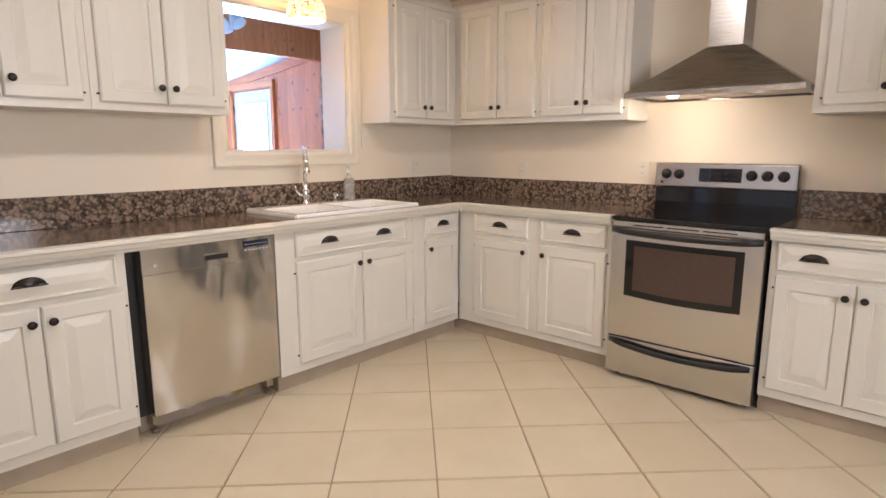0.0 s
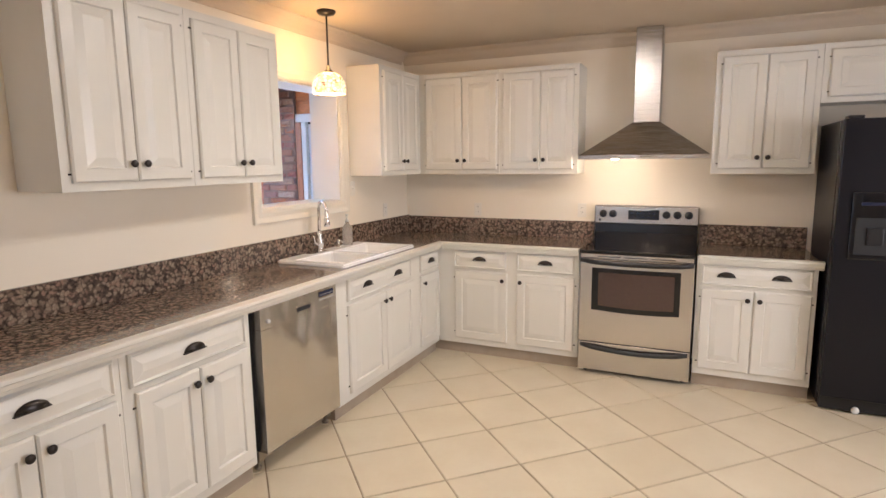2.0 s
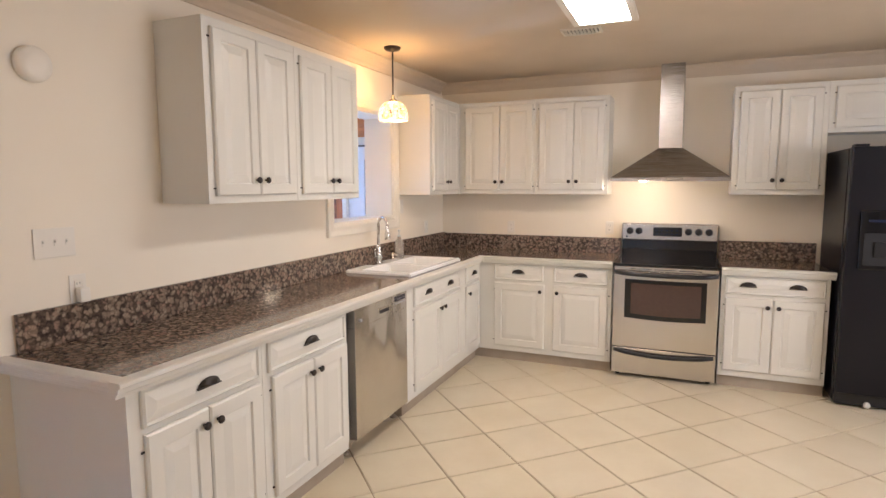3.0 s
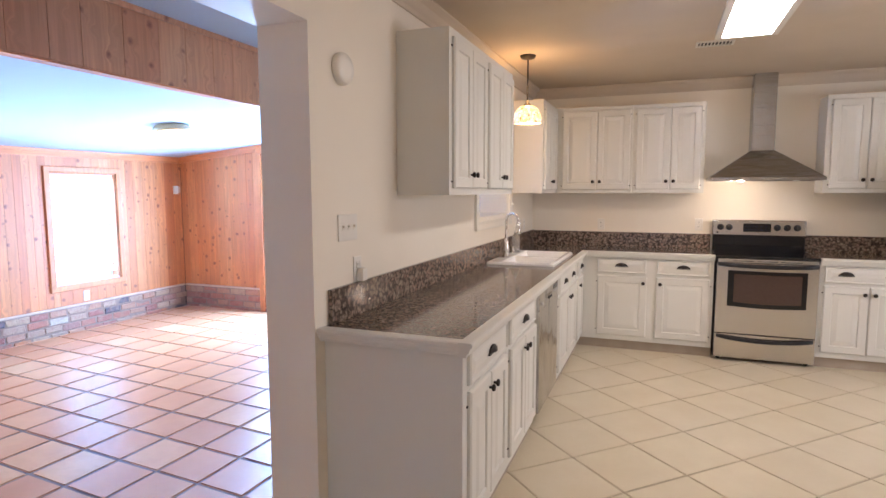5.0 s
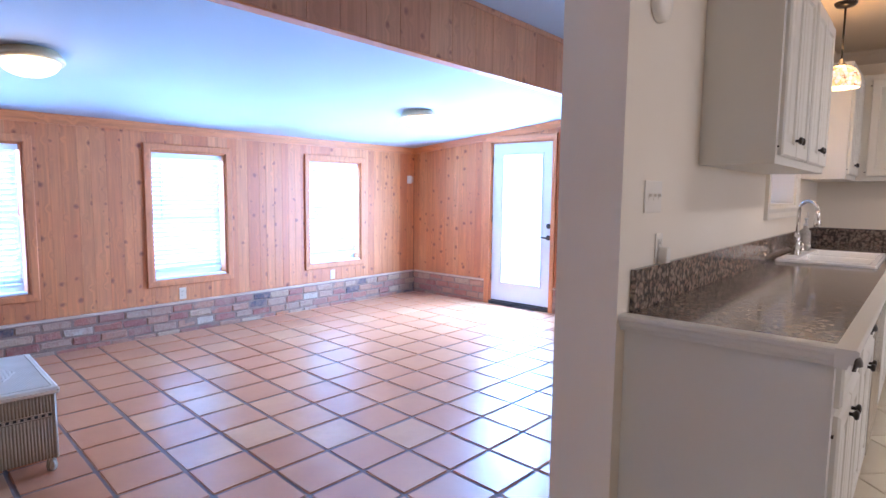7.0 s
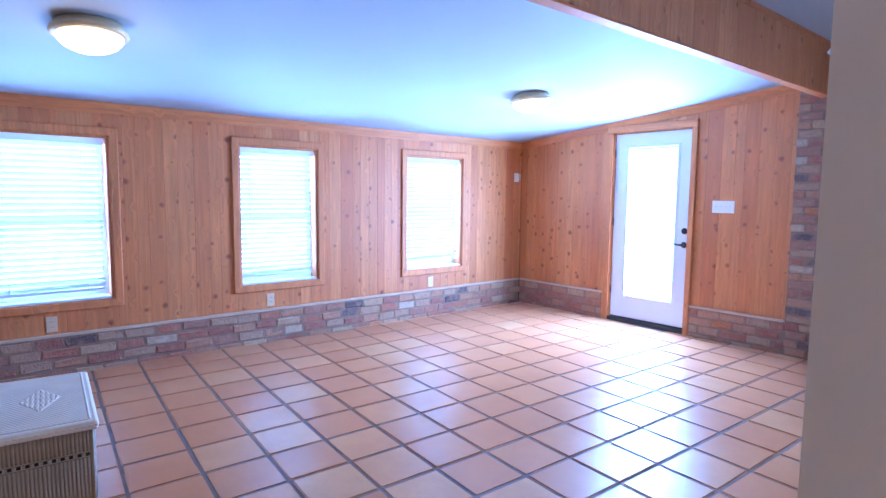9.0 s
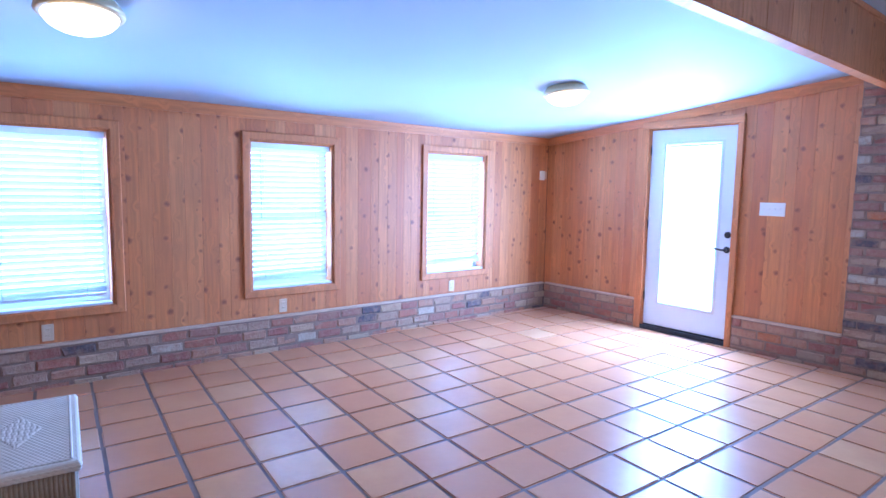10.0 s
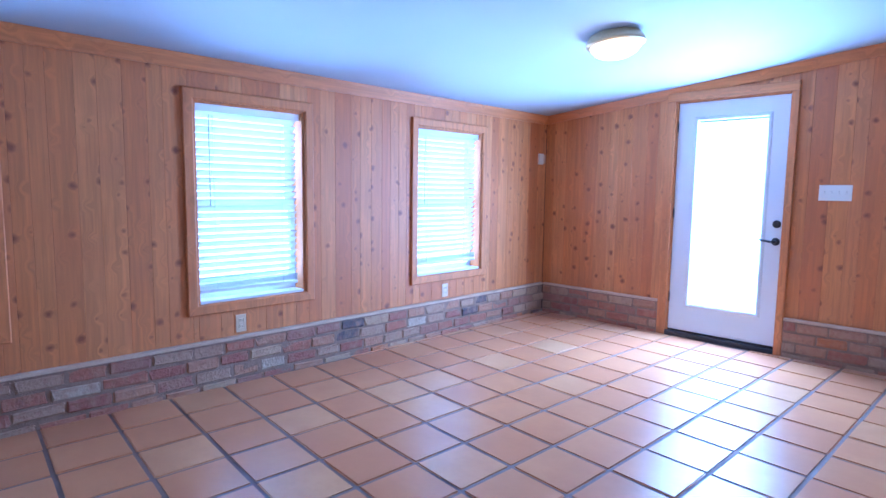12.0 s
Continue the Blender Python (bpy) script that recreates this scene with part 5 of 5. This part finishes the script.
for k in range(ny + 1):
    row = []
    for i in range(nx + 1):
        u, v = (-LX + 0.034) * (1 - 2 * i / nx), (-LY + 0.034) * (1 - 2 * k / ny)
        if abs(u) / 0.165 + abs(v) / 0.075 < 1:
            cu, cv = u / 0.033, v / 0.019
            h = 0.0075 * (abs(math.sin(math.pi * cu)) ** 0.4 if (math.floor(cu) + math.floor(cv)) % 2 else abs(math.sin(math.pi * cv)) ** 0.4)
        else:
            lane = math.floor(u / 0.0142)
            h = 0.0046 * abs(math.sin(math.pi * u / 0.0142)) ** 0.6 * (0.72 + 0.28 * math.sin(2 * math.pi * v / 0.016 + math.pi * (lane % 2)))
        row.append(bm.verts.new((u, v, 0.4595 + h)))
    rows.append(row)
for a, b in zip(rows, rows[1:]):
    for i in range(nx):
        bm.faces.new((a[i], a[i + 1], b[i + 1], b[i])).smooth = True
part("weave", bm, WICKER, lid)

# ---------------------------------------------------------------- pine boards on the den walls
rnd = random.Random(11)


def boards_west():
    cuts = [NORTH - 0.002]
    stops = sorted([v for y0, y1 in WINDOWS for v in (y0 - 0.03, y1 + 0.03)], reverse=True)
    y = cuts[0]
    while y > -8.15:
        w = rnd.choice((0.085, 0.105, 0.125, 0.14))
        nxt = y - w
        for s in stops:
            if nxt < s - 0.0 < y - 0.03 and s - nxt < 0.10:
                nxt = s
        y = nxt
        cuts.append(y)
    for a, b in zip(cuts, cuts[1:]):
        mid = (a + b) / 2
        hole = next(((y0, y1) for y0, y1 in WINDOWS if y0 - 0.028 < mid < y1 + 0.028), None)
        spans = [(0.30, DEN_Z0 + 0.004)] if hole is None else [(0.30, WIN_Z[0] - 0.02), (WIN_Z[1] + 0.02, DEN_Z0 + 0.004)]
        for z0, z1 in spans:
            part("board", soft_box(DEN_X - 0.020, DEN_X, b + 0.0003, a - 0.0003, z0, z1, 0.0010, 1), PINE, wall_west_den)


def boards_north():
    x = DEN_X + 0.002
    while x < -1.71:
        w = min(rnd.choice((0.085, 0.105, 0.125, 0.14)), -1.71 - x)
        for s in (-3.58, -2.60):
            if x + 0.02 < s < x + w + 0.03:
                w = s - x
        mid = x + w / 2
        z0 = 2.07 if -3.58 < mid < -2.60 else 0.30
        if w > 0.015:
            bm = soft_box(x + 0.0003, x + w - 0.0003, NORTH, NORTH + 0.020, z0, 3.0, 0.0010, 1)
            for v in bm.verts:
                if v.co.z > 2.9:
                    v.co.z = den_top(v.co.x) + 0.02
            part("board", bm, PINE, wall_north_den)
        x += w
    part("board", soft_box(-1.712, -1.690, NORTH - 0.012, NORTH + 0.01, 0.30, den_top(-1.70) - 0.01, 0.004), PINE_TRIM, wall_north_den)


boards_west()
boards_north()

# ---------------------------------------------------------------- bricks
BRICK_MESHES = []
for k in range(9):
    bm = soft_box(-0.105, 0.105, -0.025, 0.025, -0.031, 0.031, 0.010, 2)
    for v in bm.verts:
        v.co += Vector((rnd.uniform(-0.007, 0.007), rnd.uniform(-0.005, 0.005), rnd.uniform(-0.0055, 0.0055)))
    BRICK_MESHES.append(mesh_of("brick", bm, BRICK))


def brick(parent, centre, length, height, deep, turn):
    ob = new("brick", rnd.choice(BRICK_MESHES))
    ob.parent = parent
    ob.matrix_world = Matrix.Translation(centre) @ Matrix.Rotation(radians(turn + rnd.uniform(-1.2, 1.2)), 4, "Z") @ Matrix.Rotation(radians(rnd.uniform(-1.2, 1.2)), 4, "Y") @ Matrix.Diagonal((length / 0.21, deep / 0.05, height / 0.062, 1))
    return ob


COURSES = ((-0.022, 0.053), (0.047, 0.068), (0.129, 0.068), (0.210, 0.068))
bm = bmesh.new()
box(bm, DEN_X - 0.021, DEN_X + 0.029, -8.19, NORTH - 0.041, -0.004, 0.288)
part("mortar", bm, MORTAR, wall_west_den)
bm = bmesh.new()
box(bm, DEN_X + 0.0295, -3.603, NORTH - 0.029, NORTH + 0.021, -0.004, 0.288)
box(bm, -2.582, -1.714, NORTH - 0.029, NORTH + 0.021, -0.004, 0.288)
box(bm, -1.712, -1.262, NORTH - 0.034, NORTH + 0.021, -0.004, 2.525)
part("mortar", bm, MORTAR, wall_north_den)
for row, (z, h) in enumerate(COURSES):
    y = NORTH - 0.02 - (0.11 if row % 2 else 0.0)
    while y > -8.1:
        ln = rnd.uniform(0.17, 0.235)
        brick(wall_west_den, (DEN_X + 0.010 + rnd.uniform(-0.004, 0.004), y - ln / 2, z + h / 2 + rnd.uniform(-0.003, 0.003)), ln, h + rnd.uniform(-0.004, 0.004), 0.05, 90)
        y -= ln + rnd.uniform(0.010, 0.018)
    for a0, a1 in ((DEN_X + 0.04, -3.608), (-2.579, -1.717)):
        x = a0 - (0.09 if row % 2 else 0.0)
        while x < a1 - 0.03:
            ln = rnd.uniform(0.17, 0.235)
            s, e = max(x, a0), min(x + ln, a1)
            if e - s > 0.03:
                brick(wall_north_den, ((s + e) / 2, NORTH - 0.010 + rnd.uniform(-0.004, 0.004), z + h / 2), e - s, h, 0.05, 0)
            x += ln + rnd.uniform(0.010, 0.018)
z, row = 0.012, 0
while z < 2.465:
    h = rnd.uniform(0.054, 0.062)
    x = -1.715 - (0.10 if row % 2 else 0.0)
    while x < -1.285:
        ln = rnd.uniform(0.185, 0.21)
        s, e = max(x, -1.700 - (0.012 if row % 2 else 0)), min(x + ln, -1.267)
        if e - s > 0.03:
            brick(wall_north_den, ((s + e) / 2, NORTH - 0.014 + rnd.uniform(-0.007, 0.006), z + h / 2), e - s, h, 0.055, 0)
        x += ln + rnd.uniform(0.010, 0.016)
    z += h + 0.0135
    row += 1
part("cap", soft_box(DEN_X - 0.02, DEN_X + 0.040, -8.19, NORTH - 0.0405, 0.2885, 0.308, 0.004), CAP, wall_west_den, "pale mortar cap on the bricks")
part("cap", soft_box(DEN_X + 0.0405, -3.603, NORTH - 0.040, NORTH + 0.02, 0.2885, 0.308, 0.004), CAP, wall_north_den)
part("cap", soft_box(-2.582, -1.716, NORTH - 0.040, NORTH + 0.02, 0.2885, 0.308, 0.004), CAP, wall_north_den)

# ---------------------------------------------------------------- floor tiles
TPX, TPY, TX0, TY0, TJ = 0.322, 0.3274, -3.256, -3.697, 0.016
TILE_X, TILE_Y = Vector((0.3210, -0.0262, 0)), Vector((0.0105, 0.3272, 0))


def tile_mesh(name, size, wide, thick, r, material, wobble=0.0, lean=0.0):
    bm = bmesh.new()
    h, g = size / 2, wide / 2
    box(bm, -h, h, -g, g, -thick, 0)
    bmesh.ops.bevel(bm, geom=[e for e in bm.edges if all(v.co.z > -0.001 for v in e.verts)] + [e for e in bm.edges if abs(e.verts[0].co.z - e.verts[1].co.z) > 0.001], offset=r, segments=2, affect="EDGES")
    for v in bm.verts:
        v.co.x += rnd.uniform(-wobble, wobble)
        v.co.y += rnd.uniform(-wobble, wobble) - lean * v.co.x
    return mesh_of(name, bm, material)


DEN_TILES = [tile_mesh("tile", TPX - TJ, TPY - TJ, 0.012, 0.005, TERRACOTTA, 0.0012, 0.0495) for k in range(5)]
rest = []
TURN = radians(-1.84)
for i in range(-10, 16):
    for k in range(-22, 18):
        x, y, z = Vector((TX0, TY0, 0)) + (i + 0.5) * TILE_X + (k + 0.5) * TILE_Y
        if not (DEN_X - 0.10 < x < -0.06 and -8.34 < y < NORTH + 0.08):
            continue
        m = Matrix.Translation((x, y, rnd.uniform(-0.0012, 0.0012))) @ Euler((rnd.uniform(-0.0035, 0.0035), rnd.uniform(-0.0035, 0.0035), TURN + rnd.choice((0, 2)) * math.pi / 2)).to_matrix().to_4x4()
        if y > -5.75:
            ob = new("tile", rnd.choice(DEN_TILES))
            ob.parent = floor_den
            ob.matrix_world = m
        else:
            rest.append(m)
bm = bmesh.new()
for m in rest:
    h, g = (TPX - TJ) / 2, (TPY - TJ) / 2
    vs = box(bm, -h, h, -g, g, -0.012, 0)
    for v in vs:
        v.co = m @ v.co
tagged(part("tile_field", bm, TERRACOTTA, floor_den), kind="stuff")

# the whole den is set down at its own level
for ob in [wall_west_den, wall_north_den, wall_south_den, ceiling_den, ceiling_strip, floor_den] + [o for o in bpy.data.objects if o not in kitchen_things]:
    if ob.parent is None:
        ob.location += DEN_AT

KH, KX, KY = 0.2945, 1.7655, -1.5225
side = KH * math.sqrt(2)
KITCHEN_TILES = [tile_mesh("tile", side - 0.007, side - 0.007, 0.010, 0.003, BEIGE_TILE, 0.0004) for k in range(3)]
for i in range(-16, 17):
    for k in range(-16, 17):
        x, y = KX + (i + k + 1) * KH, KY + (i - k) * KH
        m = Matrix.Translation((x, y, 0)) @ Euler((rnd.uniform(-0.001, 0.001), rnd.uniform(-0.001, 0.001), math.pi / 4 + rnd.choice((0, 1, 2, 3)) * math.pi / 2)).to_matrix().to_4x4()
        west = 0.104 if y < -4.0 else 0.02
        if x + KH < west or x - KH > 5.195 or y + KH < -7.595 or y > -0.33 or (x < 0.28 and y > -3.9):
            continue
        if x - KH > west and x + KH < 5.195 and y - KH > -7.595:
            data = rnd.choice(KITCHEN_TILES)
        else:
            # a tile cut along the wall or the threshold
            cut = bmesh.new()
            cut.from_mesh(KITCHEN_TILES[0])
            inv = m.inverted()
            for at, out in (((west, 0, 0), (-1, 0, 0)), ((5.195, 0, 0), (1, 0, 0)), ((0, -7.595, 0), (0, -1, 0))):
                bmesh.ops.bisect_plane(cut, geom=cut.verts[:] + cut.edges[:] + cut.faces[:], plane_co=inv @ Vector(at), plane_no=inv.to_3x3() @ Vector(out), clear_outer=True)
            if len(cut.faces) < 2:
                cut.free()
                continue
            data = mesh_of("tile", cut, BEIGE_TILE)
        ob = new("tile", data)
        ob.parent = floor_kitchen
        ob.matrix_world = m
structure("trim_threshold", soft_box(-0.235, 0.10, -6.949, -4.181, -0.0945, 0.006, 0.004), BEIGE_TILE, "pale tiled step down through the opening")
